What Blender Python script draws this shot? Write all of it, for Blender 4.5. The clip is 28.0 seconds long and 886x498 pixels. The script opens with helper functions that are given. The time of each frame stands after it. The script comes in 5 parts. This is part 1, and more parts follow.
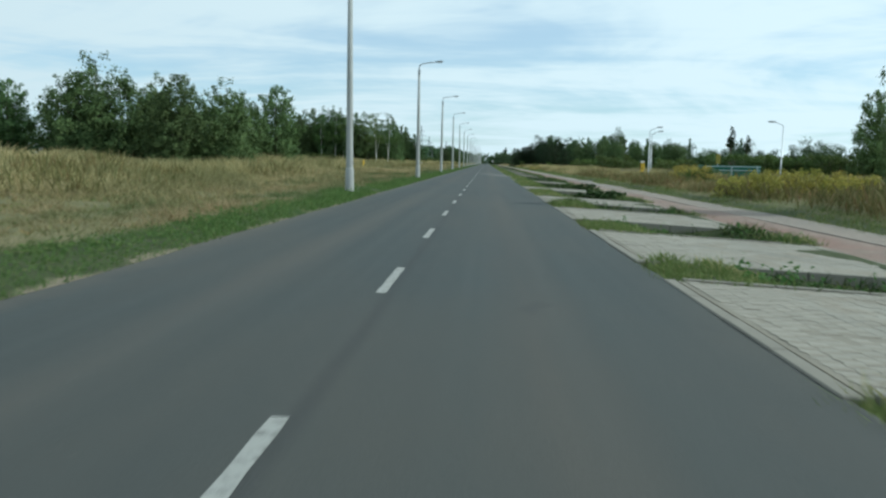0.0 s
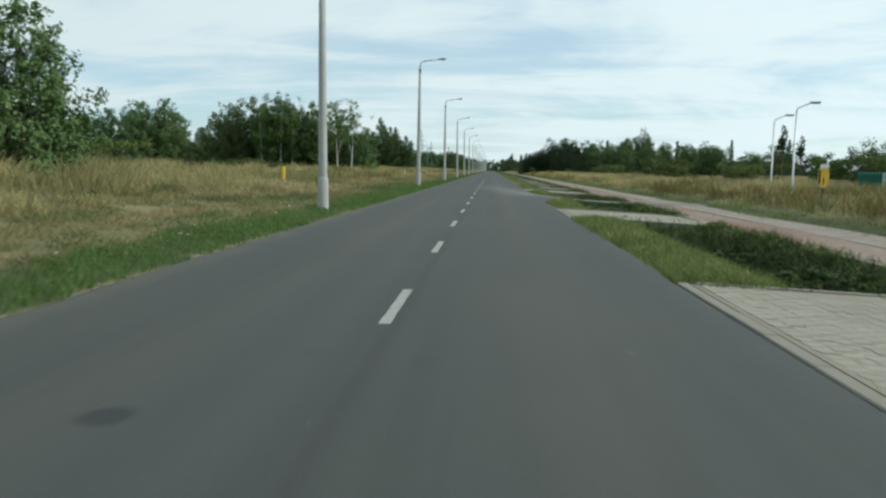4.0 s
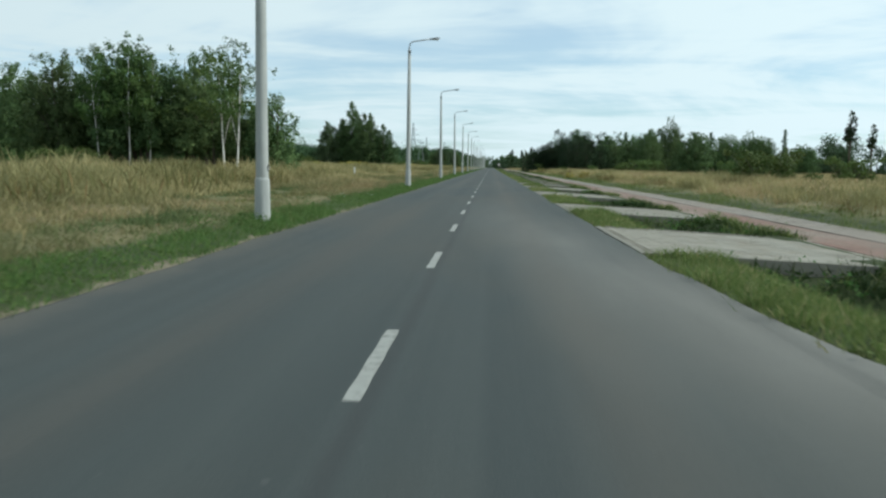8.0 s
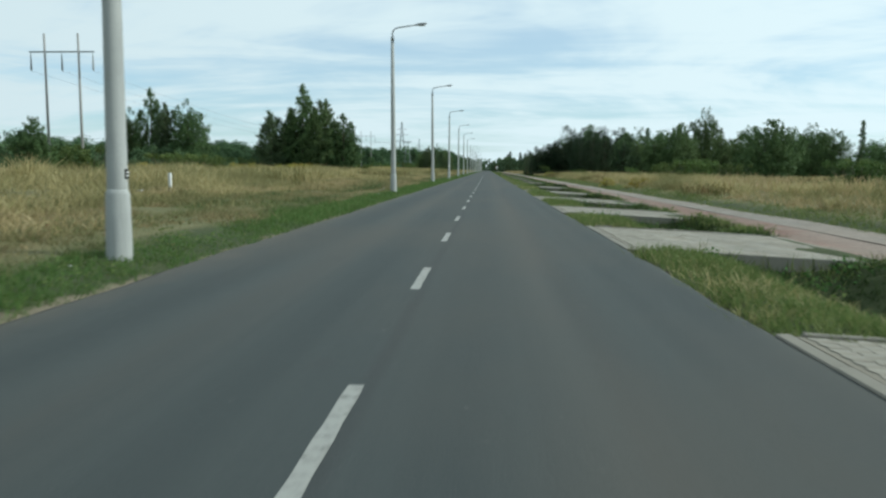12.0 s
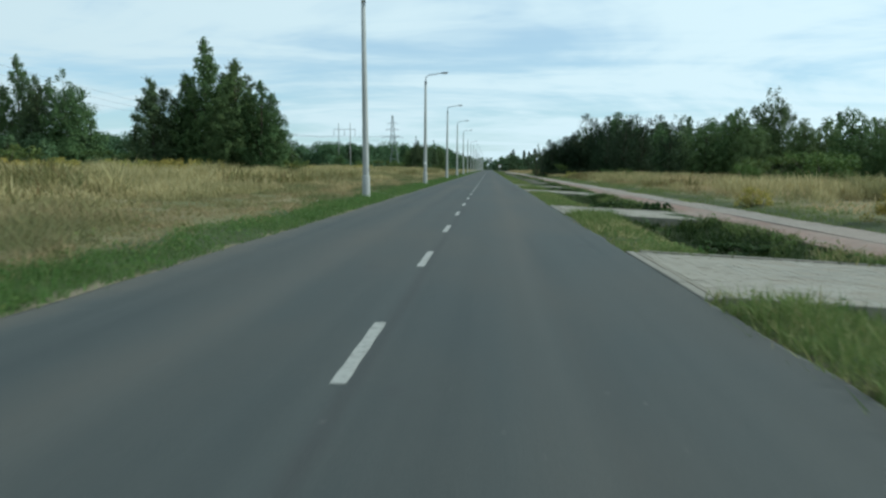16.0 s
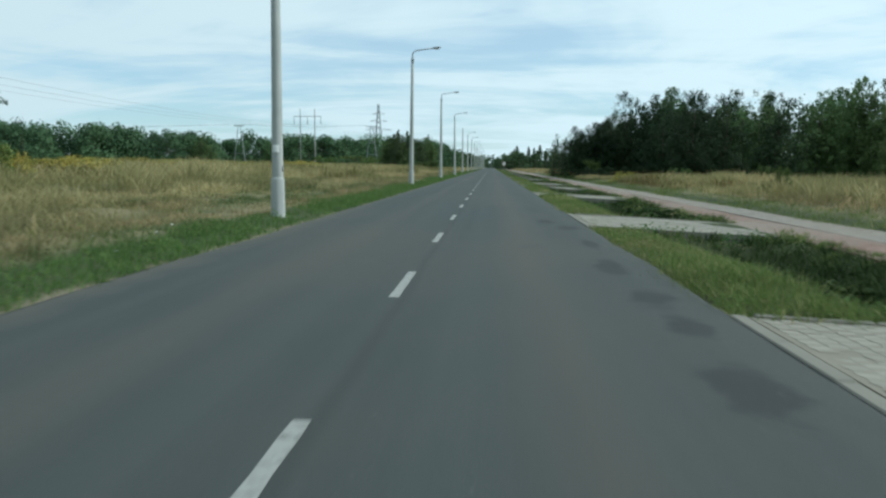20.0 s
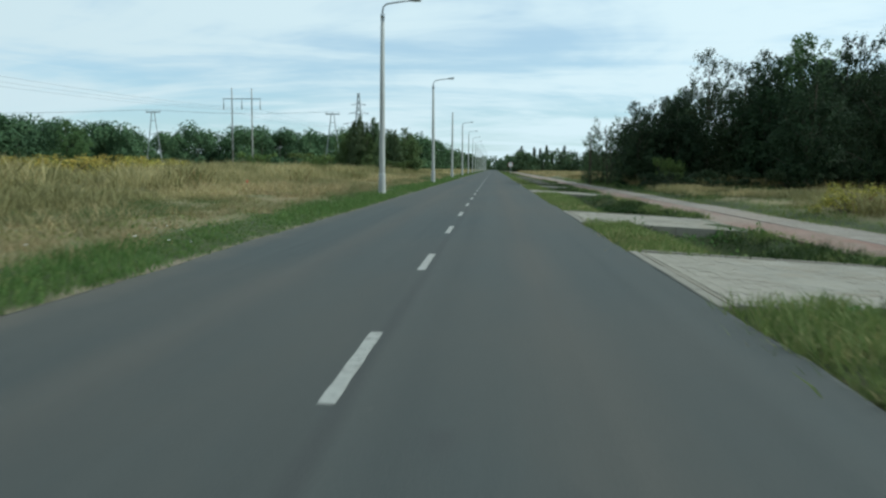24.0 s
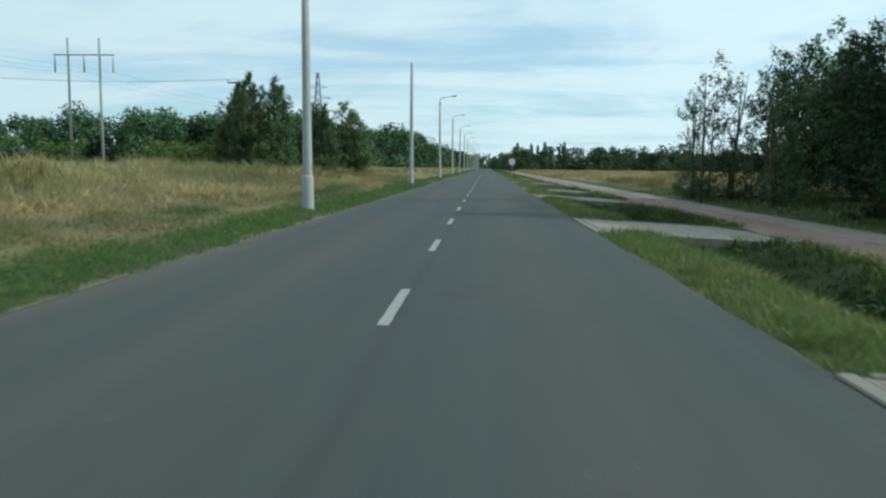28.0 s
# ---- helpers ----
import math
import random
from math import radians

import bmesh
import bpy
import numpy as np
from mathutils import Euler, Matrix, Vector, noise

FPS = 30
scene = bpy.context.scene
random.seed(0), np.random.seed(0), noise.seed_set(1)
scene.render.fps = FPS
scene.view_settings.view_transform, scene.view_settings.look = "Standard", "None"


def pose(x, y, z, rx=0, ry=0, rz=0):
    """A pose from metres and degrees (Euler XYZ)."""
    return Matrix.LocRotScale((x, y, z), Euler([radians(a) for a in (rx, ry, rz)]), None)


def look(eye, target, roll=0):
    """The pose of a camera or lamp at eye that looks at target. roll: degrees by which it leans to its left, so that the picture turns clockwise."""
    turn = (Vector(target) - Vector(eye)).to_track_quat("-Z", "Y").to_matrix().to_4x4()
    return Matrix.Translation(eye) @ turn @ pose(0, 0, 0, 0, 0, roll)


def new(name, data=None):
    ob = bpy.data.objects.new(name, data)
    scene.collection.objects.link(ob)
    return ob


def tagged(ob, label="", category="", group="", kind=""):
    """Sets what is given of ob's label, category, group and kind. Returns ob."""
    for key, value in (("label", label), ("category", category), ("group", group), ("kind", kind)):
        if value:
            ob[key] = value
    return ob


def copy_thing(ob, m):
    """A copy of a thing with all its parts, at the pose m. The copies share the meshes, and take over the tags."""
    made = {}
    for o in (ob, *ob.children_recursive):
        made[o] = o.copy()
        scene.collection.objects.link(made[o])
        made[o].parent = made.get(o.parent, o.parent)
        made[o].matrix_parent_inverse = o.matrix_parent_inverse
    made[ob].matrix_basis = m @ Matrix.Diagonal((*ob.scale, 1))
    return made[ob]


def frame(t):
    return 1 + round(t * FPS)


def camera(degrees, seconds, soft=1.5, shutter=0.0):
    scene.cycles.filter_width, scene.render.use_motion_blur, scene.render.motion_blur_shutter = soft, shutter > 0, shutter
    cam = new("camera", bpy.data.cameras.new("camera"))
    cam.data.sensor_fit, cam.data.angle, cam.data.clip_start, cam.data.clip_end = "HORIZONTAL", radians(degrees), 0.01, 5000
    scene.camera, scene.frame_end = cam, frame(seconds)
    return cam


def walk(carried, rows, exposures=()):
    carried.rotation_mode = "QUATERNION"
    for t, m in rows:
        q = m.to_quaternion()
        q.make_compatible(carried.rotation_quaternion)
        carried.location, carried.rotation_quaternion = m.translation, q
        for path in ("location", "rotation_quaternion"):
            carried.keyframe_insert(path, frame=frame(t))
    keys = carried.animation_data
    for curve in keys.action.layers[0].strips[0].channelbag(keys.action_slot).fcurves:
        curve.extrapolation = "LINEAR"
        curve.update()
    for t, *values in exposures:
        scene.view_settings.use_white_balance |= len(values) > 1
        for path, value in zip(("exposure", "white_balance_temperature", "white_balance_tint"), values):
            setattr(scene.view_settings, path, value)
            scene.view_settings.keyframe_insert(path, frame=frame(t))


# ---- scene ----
cam = camera(60.08, 28.0, 2.4, 0.22)
EYE = 1.40
# seconds, eye x, eye y, yaw, pitch, lean
PATH = [
    (0.0, 1.089, -7.989, 3.11, -6.50, 1.04),
    (0.5, 1.077, -3.329, 3.16, -6.01, 0.72),
    (1.0, 1.064, 1.257, 3.16, -6.16, 0.39),
    (1.5, 1.039, 5.747, 3.35, -6.56, 0.73),
    (2.0, 1.014, 10.322, 3.67, -6.32, 1.07),
    (2.5, 0.972, 15.127, 3.65, -6.08, 0.97),
    (3.0, 0.931, 19.969, 3.68, -6.24, 0.88),
    (3.5, 0.937, 24.645, 3.58, -6.08, 0.80),
    (4.0, 0.942, 29.243, 3.54, -5.97, 0.73),
    (4.5, 0.930, 33.897, 3.39, -6.05, 0.75),
    (6.5, 0.883, 53.077, 3.45, -6.16, 0.82),
    (7.0, 0.872, 57.940, 3.43, -6.04, 0.84),
    (7.5, 0.839, 62.795, 3.42, -6.12, 0.74),
    (8.0, 0.806, 67.607, 3.47, -6.20, 0.63),
    (8.5, 0.799, 72.352, 3.69, -6.27, 0.54),
    (9.0, 0.793, 77.079, 3.85, -6.16, 0.46),
    (9.5, 0.777, 81.836, 3.74, -6.13, 0.44),
    (10.0, 0.760, 86.598, 3.57, -6.11, 0.43),
    (10.5, 0.765, 91.322, 3.52, -6.20, 0.40),
    (11.0, 0.769, 95.976, 3.40, -6.04, 0.36),
    (11.5, 0.802, 100.558, 3.40, -5.97, 0.33),
    (12.0, 0.834, 105.191, 3.28, -5.96, 0.30),
    (12.5, 0.881, 109.964, 3.13, -6.11, 0.16),
    (14.5, 0.951, 129.443, 3.22, -6.09, 0.24),
    (15.0, 0.969, 134.547, 3.29, -6.05, 0.27),
    (15.5, 0.970, 139.803, 3.36, -5.97, 0.25),
    (16.0, 0.971, 145.183, 3.42, -6.02, 0.24),
    (16.5, 0.967, 150.643, 3.53, -6.17, 0.27),
    (17.0, 0.963, 156.131, 3.46, -6.06, 0.30),
    (17.5, 0.973, 161.612, 3.39, -6.17, 0.24),
    (18.0, 0.983, 167.126, 3.33, -6.14, 0.18),
    (18.5, 1.008, 172.720, 3.37, -6.12, 0.20),
    (19.0, 1.033, 178.410, 3.47, -6.11, 0.22),
    (19.5, 1.028, 184.186, 3.48, -6.14, 0.30),
    (20.0, 1.023, 189.964, 3.54, -6.18, 0.37),
    (20.5, 1.028, 195.672, 3.53, -6.07, 0.36),
    (21.0, 1.032, 201.343, 3.51, -6.03, 0.35),
    (21.5, 1.022, 207.025, 3.42, -6.04, 0.38),
    (23.5, 0.979, 229.903, 3.72, -6.04, 0.52),
    (24.0, 0.968, 235.640, 3.69, -6.06, 0.55),
    (24.5, 0.958, 241.376, 3.67, -6.06, 0.54),
    (25.0, 0.948, 247.109, 3.71, -6.05, 0.52),
    (25.5, 0.922, 252.833, 3.56, -6.02, 0.64),
    (26.0, 0.895, 258.538, 3.47, -6.05, 0.75),
    (26.5, 0.896, 264.222, 3.39, -5.93, 0.57),
    (27.0, 0.896, 269.916, 3.37, -5.88, 0.38),
    (27.5, 0.893, 275.648, 3.24, -5.89, 0.51),
    (28.0, 0.891, 281.403, 3.17, -6.16, 0.64),
]
walk(cam, [(t, pose(x, y, EYE, 90 + pitch, 0, yaw) @ pose(0, 0, 0, 0, 0, roll)) for t, x, y, yaw, pitch, roll in PATH],
     [(0.0, 0.0, 5620, -2), (2.0, 0.0, 5700, -1.5), (3.5, 0.0, 6060, 1.5), (5.0, 0.0, 6000, 1), (7.0, 0.0, 5840, 0), (10.0, 0.0, 5860, 0), (12.5, 0.0, 5800, -1), (15.5, -0.03, 5580, -3), (21.0, -0.03, 5580, -3),
      (25.0, -0.03, 5680, -2), (27.0, -0.04, 5600, -4), (28.0, -0.04, 5560, -5)])

# ---- world, sun ----
SUN_AZ, SUN_EL = 88.0, 28.5        # degrees clockwise from +y, and above the horizon
world = bpy.data.worlds.new("sky")
scene.world = world
world.use_nodes = True
wn, wl = world.node_tree.nodes, world.node_tree.links
wn.clear()


def wnode(kind, **kw):
    n = wn.new(kind)
    for k, val in kw.items():
        n.inputs[k].default_value = val
    return n


def wmath(op, a, b=None):
    n = wn.new("ShaderNodeMath")
    n.operation = op
    for i, s in enumerate((a, b)):
        if s is None:
            continue
        if isinstance(s, (int, float)):
            n.inputs[i].default_value = s
        else:
            wl.new(s, n.inputs[i])
    return n.outputs[0]


sky = wn.new("ShaderNodeTexSky")
sky.sky_type = "NISHITA"
sky.sun_disc = False
sky.sun_elevation = radians(SUN_EL)
sky.sun_rotation = radians(SUN_AZ)
sky.air_density, sky.dust_density, sky.ozone_density = 1.0, 0.6, 3.0
coord = wn.new("ShaderNodeTexCoord")
sep = wn.new("ShaderNodeSeparateXYZ")
wl.new(coord.outputs["Generated"], sep.inputs[0])
rise = wmath("ADD", wmath("MAXIMUM", sep.outputs[2], 0.0), 0.10)
flat = wn.new("ShaderNodeCombineXYZ")
wl.new(wmath("DIVIDE", sep.outputs[0], rise), flat.inputs[0])
wl.new(wmath("DIVIDE", sep.outputs[1], rise), flat.inputs[1])


def cirrus(scale, sx, sy, shift, detail, rough, twist=0.6, turn=6):
    m = wn.new("ShaderNodeMapping")
    m.inputs["Scale"].default_value = (sx, sy, 1)
    m.inputs["Location"].default_value = shift
    m.inputs["Rotation"].default_value = (0, 0, radians(turn))
    wl.new(flat.outputs[0], m.inputs[0])
    n = wn.new("ShaderNodeTexNoise")
    n.inputs["Scale"].default_value, n.inputs["Detail"].default_value = scale, detail
    n.inputs["Roughness"].default_value, n.inputs["Distortion"].default_value = rough, twist
    wl.new(m.outputs[0], n.inputs["Vector"])
    return n.outputs["Fac"]


veil = wmath("ADD", wmath("MULTIPLY", cirrus(0.55, 0.6, 0.7, (6.7, 2.9, 0), 5, 0.6, 1.6, 16), 0.62), wmath("MULTIPLY", cirrus(1.0, 0.5, 0.9, (1.0, 2.0, 0), 5, 0.6, 1.4, -18), 0.38))
# a clearer streak low ahead
gap = wmath("MULTIPLY", wmath("POWER", wmath("MAXIMUM", wmath("SUBTRACT", 1.0, wmath("ABSOLUTE", wmath("MULTIPLY", wmath("SUBTRACT", sep.outputs[2], 0.157), 22.0))), 0.0), 1.3),
            wmath("MAXIMUM", wmath("SUBTRACT", 1.0, wmath("ABSOLUTE", wmath("MULTIPLY", wmath("SUBTRACT", sep.outputs[0], 0.045), 5.5))), 0.0))
veil = wmath("SUBTRACT", veil, wmath("MULTIPLY", gap, 0.15))
ramp = wn.new("ShaderNodeMapRange")
ramp.interpolation_type = "SMOOTHSTEP"
wl.new(veil, ramp.inputs["Value"])
ramp.inputs["From Min"].default_value, ramp.inputs["From Max"].default_value = 0.36, 0.55
ramp.inputs["To Min"].default_value, ramp.inputs["To Max"].default_value = 0.50, 1.0
# brighter veil towards the sun's side
side = wmath("ADD", wmath("MULTIPLY", sep.outputs[0], 0.16), 1.0)
mixc = wn.new("ShaderNodeMix")
mixc.data_type = "RGBA"
wl.new(ramp.outputs[0], mixc.inputs["Factor"])
blue = wn.new("ShaderNodeVectorMath")
blue.operation = "MULTIPLY"
blue.inputs[1].default_value = (0.98, 1.2, 1.29)
wl.new(sky.outputs[0], blue.inputs[0])
wl.new(blue.outputs[0], mixc.inputs["A"])
cloud = wn.new("ShaderNodeVectorMath")
cloud.operation = "SCALE"
cloud.inputs[0].default_value = (8.05, 8.65, 8.72)
wl.new(side, cloud.inputs["Scale"])
wl.new(cloud.outputs[0], mixc.inputs["B"])
back = wnode("ShaderNodeBackground", Strength=0.10)
wl.new(mixc.outputs["Result"], back.inputs["Color"])
wout = wn.new("ShaderNodeOutputWorld")
wl.new(back.outputs[0], wout.inputs[0])

lamp = bpy.data.lights.new("sun", "SUN")
lamp.energy, lamp.angle, lamp.color = 3.4, radians(1.5), (1.0, 0.93, 0.82)
sun = new("sun", lamp)
az, el = radians(SUN_AZ), radians(SUN_EL)
towards = Vector((math.sin(az) * math.cos(el), math.cos(az) * math.cos(el), math.sin(el)))
sun.matrix_world = look(towards * 50, (0, 0, 0))

# ---- materials ----


class Nodes:
    """A principled material with a few short ways to wire it."""

    def __init__(self, name, rough=0.8, metal=0.0):
        self.mat = bpy.data.materials.new(name)
        self.mat.use_nodes = True
        self.t = self.mat.node_tree
        self.p = self.t.nodes["Principled BSDF"]
        self.p.inputs["Roughness"].default_value = rough
        self.p.inputs["Metallic"].default_value = metal
        self.p.inputs["Specular IOR Level"].default_value = 0.3

    def n(self, kind):
        return self.t.nodes.new(kind)

    def put(self, src, dst):
        if isinstance(src, (int, float)):
            dst.default_value = src
        elif isinstance(src, tuple):
            dst.default_value = (*src, 1) if len(src) == 3 and dst.type == "RGBA" else src
        else:
            self.t.links.new(src, dst)

    def xyz(self):
        return self.n("ShaderNodeTexCoord").outputs["Object"]

    def noise(self, scale, detail=4, rough=0.55, stretch=None, vec=None):
        vec = vec or self.xyz()
        if stretch:
            m = self.n("ShaderNodeMapping")
            m.inputs["Scale"].default_value = stretch
            self.t.links.new(vec, m.inputs[0])
            vec = m.outputs[0]
        n = self.n("ShaderNodeTexNoise")
        n.inputs["Scale"].default_value, n.inputs["Detail"].default_value, n.inputs["Roughness"].default_value = scale, detail, rough
        self.t.links.new(vec, n.inputs["Vector"])
        return n.outputs["Fac"]

    def span(self, src, lo, hi, a=0.0, b=1.0):
        n = self.n("ShaderNodeMapRange")
        self.put(src, n.inputs["Value"])
        for k, val in zip(("From Min", "From Max", "To Min", "To Max"), (lo, hi, a, b)):
            n.inputs[k].default_value = val
        return n.outputs[0]

    def math(self, op, a, b=0.0):
        n = self.n("ShaderNodeMath")
        n.operation = op
        self.put(a, n.inputs[0])
        self.put(b, n.inputs[1])
        return n.outputs[0]

    def mix(self, fac, a, b):
        n = self.n("ShaderNodeMix")
        n.data_type = "RGBA"
        self.put(fac, n.inputs["Factor"])
        self.put(a, n.inputs["A"])
        self.put(b, n.inputs["B"])
        return n.outputs["Result"]

    def ramp(self, src, *stops):
        n = self.n("ShaderNodeValToRGB")
        e = n.color_ramp.elements
        while len(e) < len(stops):
            e.new(0.5)
        for i, (pos, col) in enumerate(stops):
            e[i].position, e[i].color = pos, (*col, 1)
        self.put(src, n.inputs[0])
        return n.outputs[0]

    def base(self, src):
        self.put(src, self.p.inputs["Base Color"])
        return self

    def bump(self, src, strength=0.3, dist=0.02):
        n = self.n("ShaderNodeBump")
        n.inputs["Strength"].default_value, n.inputs["Distance"].default_value = strength, dist
        self.put(src, n.inputs["Height"])
        self.t.links.new(n.outputs[0], self.p.inputs["Normal"])
        return self

    def island(self):
        return self.n("ShaderNodeNewGeometry").outputs["Random Per Island"]

    def chance(self):
        return self.n("ShaderNodeObjectInfo").outputs["Random"]


def plain(name, col, rough=0.6, metal=0.0, vary=0.12, scale=3.0, grain=60.0, bump=0.15):
    k = Nodes(name, rough, metal)
    dark = tuple(c * (1 - vary) for c in col)
    light = tuple(min(1, c * (1 + vary)) for c in col)
    mottled = k.mix(k.noise(scale, 5), dark, light)
    k.base(k.mix(k.span(k.noise(grain, 3), 0.3, 0.7, 0.0, 0.35), mottled, tuple(c * 0.75 for c in col)))
    k.bump(k.noise(grain, 4), bump, 0.01)
    return k.mat


def leafy(name, stops, glow=0.22, other=None, patch_scale=0.6, patch_most=0.4, stretch=None, shift=1.0):
    """Foliage: a colour for each leaf, a shift for each plant, and light through the leaf."""
    k = Nodes(name, 0.75)
    k.p.inputs["Specular IOR Level"].default_value = 0.18
    col = k.ramp(k.island(), *stops)
    hue = k.n("ShaderNodeHueSaturation")
    k.put(col, hue.inputs["Color"])
    k.put(k.span(k.chance(), 0, 1, 1.06 - 0.28 * shift, 1.06 + 0.30 * shift), hue.inputs["Value"])
    k.put(k.span(k.math("FRACT", k.math("MULTIPLY", k.chance(), 7.3)), 0, 1, 0.48, 0.52), hue.inputs["Hue"])
    patch = k.mix(k.span(k.noise(patch_scale, 4, 0.55, stretch), 0.40, 0.60, 0.0, patch_most), hue.outputs[0], other or stops[0][1])
    k.base(patch)
    t = k.n("ShaderNodeBsdfTranslucent")
    k.put(patch, t.inputs["Color"])
    m = k.n("ShaderNodeMixShader")
    m.inputs[0].default_value = glow
    k.t.links.new(k.p.outputs[0], m.inputs[1])
    k.t.links.new(t.outputs[0], m.inputs[2])
    out = [n for n in k.t.nodes if n.type == "OUTPUT_MATERIAL"][0]
    k.t.links.new(m.outputs[0], out.inputs[0])
    return k.mat


def asphalt_material():
    k = Nodes("asphalt", 0.86)
    s = k.n("ShaderNodeSeparateXYZ")
    k.t.links.new(k.xyz(), s.inputs[0])
    x, y = s.outputs[0], s.outputs[1]
    streak = k.noise(1.0, 4, 0.6, (1.6, 0.012, 1))
    cloudy = k.noise(0.22, 5, 0.6, (1.0, 0.35, 1))
    col = k.mix(k.span(streak, 0.36, 0.66), (0.036, 0.0445, 0.0445), (0.052, 0.061, 0.059))
    col = k.mix(k.span(cloudy, 0.4, 0.65, 0.0, 0.85), col, (0.060, 0.0605, 0.053))
    # paler dust between the wheel tracks and along the edges
    track = k.math("ABSOLUTE", k.math("SUBTRACT", k.math("ABSOLUTE", x), 1.58))
    col = k.mix(k.math("MULTIPLY", k.span(track, 0.08, 0.55, 0.36, 0.0), k.span(k.noise(0.35, 4, 0.6, (2.0, 0.12, 1)), 0.30, 0.60, 0.15, 1.0)), col, (0.098, 0.084, 0.068))
    edge = k.math("ADD", k.math("ABSOLUTE", k.math("ADD", x, 0.05)), k.span(k.noise(0.9, 3), 0, 1, -0.35, 0.35))
    col = k.mix(k.math("MULTIPLY", k.span(edge, 2.95, 3.5, 0.0, 0.55), k.span(x, -1.0, 1.0, 1.0, 0.15)), col, (0.125, 0.108, 0.085))
    # dust dragged out of the side road
    sweep = k.math("ABSOLUTE", k.math("SUBTRACT", x, k.span(y, 71.0, 92.0, 3.5, 1.0)))
    near = k.math("MULTIPLY", k.span(sweep, 0.0, 1.9, 1.0, 0.0), k.math("MULTIPLY", k.span(y, 69.5, 73.0), k.span(y, 76.0, 102.0, 1.0, 0.0)))
    bend = k.math("ADD", k.math("MULTIPLY", k.math("EXPONENT", k.math("MULTIPLY", k.math("SUBTRACT", x, 3.5), -0.95)), 4.6), 69.2)
    inward = k.math("ADD", k.math("SUBTRACT", bend, y), k.span(k.noise(1.3, 3), 0, 1, -0.5, 0.5))
    mouth = k.math("MULTIPLY", k.math("MULTIPLY", k.span(inward, 1.1, 2.4, 1.0, 0.0), k.span(x, 2.9, 3.6)), k.math("MULTIPLY", k.span(y, 66.0, 67.0), k.span(y, 76.0, 80.0, 1.0, 0.0)))
    mouth = k.math("MULTIPLY", mouth, 1.7)
    near = k.math("MAXIMUM", near, mouth)
    near = k.math("MULTIPLY", near, k.span(k.noise(0.8, 4, 0.55, (1.0, 0.2, 1)), 0.2, 0.7, 0.35, 1.0))
    col = k.mix(k.math("MINIMUM", k.math("MULTIPLY", near, 0.72), 0.92), col, (0.20, 0.192, 0.172))
    # the paving seam beside the dashes
    seam = k.math("ABSOLUTE", k.math("SUBTRACT", x, k.span(k.noise(0.25, 3), 0, 1, 0.02, 0.16)))
    col = k.mix(k.span(seam, 0.02, 0.10, 0.42, 0.0), col, (0.030, 0.031, 0.032))
    # bitumen patches and drips
    blot = k.math("MULTIPLY", k.span(k.noise(0.9, 3, 0.5, (1.0, 0.5, 1)), 0.68, 0.74), 0.45)
    col = k.mix(blot, col, (0.038, 0.039, 0.040))
    # tar drips and repairs: x, y, half width, half length
    ragged = k.span(k.noise(2.2, 4, 0.6), 0, 1, -0.9, 0.9)
    for a, b, hw, hl in ((2.70, 194.8, 0.32, 0.75), (2.76, 196.8, 0.22, 0.5), (2.78, 198.2, 0.26, 0.6), (2.72, 200.8, 0.24, 0.9), (2.80, 207.7, 0.32, 0.7), (2.42, 209.7, 0.26, 0.8),
                         (2.85, 204.0, 0.16, 0.9), (0.33, 172.0, 0.14, 0.30), (-1.20, 33.3, 0.17, 0.20), (-1.31, 100.4, 0.12, 0.16), (-3.05, 104.4, 0.14, 0.25)):
        dx, dy = k.math("DIVIDE", k.math("SUBTRACT", x, a), hw), k.math("DIVIDE", k.math("SUBTRACT", y, b), hl)
        d = k.math("ADD", k.math("SQRT", k.math("ADD", k.math("MULTIPLY", dx, dx), k.math("MULTIPLY", dy, dy))), ragged)
        col = k.mix(k.span(d, 0.62, 1.05, 0.75, 0.0), col, (0.020, 0.022, 0.025))
    # pale grit and chips here and there
    col = k.mix(k.span(k.noise(9.0, 2, 0.4), 0.755, 0.775, 0.0, 0.4), col, (0.17, 0.165, 0.15))
    grit = k.noise(95.0, 3, 0.7)
    col = k.mix(k.span(grit, 0.52, 0.72, 0.0, 0.5), col, (0.16, 0.155, 0.145))
    col = k.mix(k.span(k.noise(40.0, 3, 0.7), 0.56, 0.74, 0.0, 0.5), col, (0.03, 0.03, 0.03))
    k.base(col)
    k.bump(k.math("ADD", k.noise(120.0, 3, 0.7), k.math("MULTIPLY", k.noise(6.0, 3), 0.6)), 0.5, 0.008)
    return k.mat


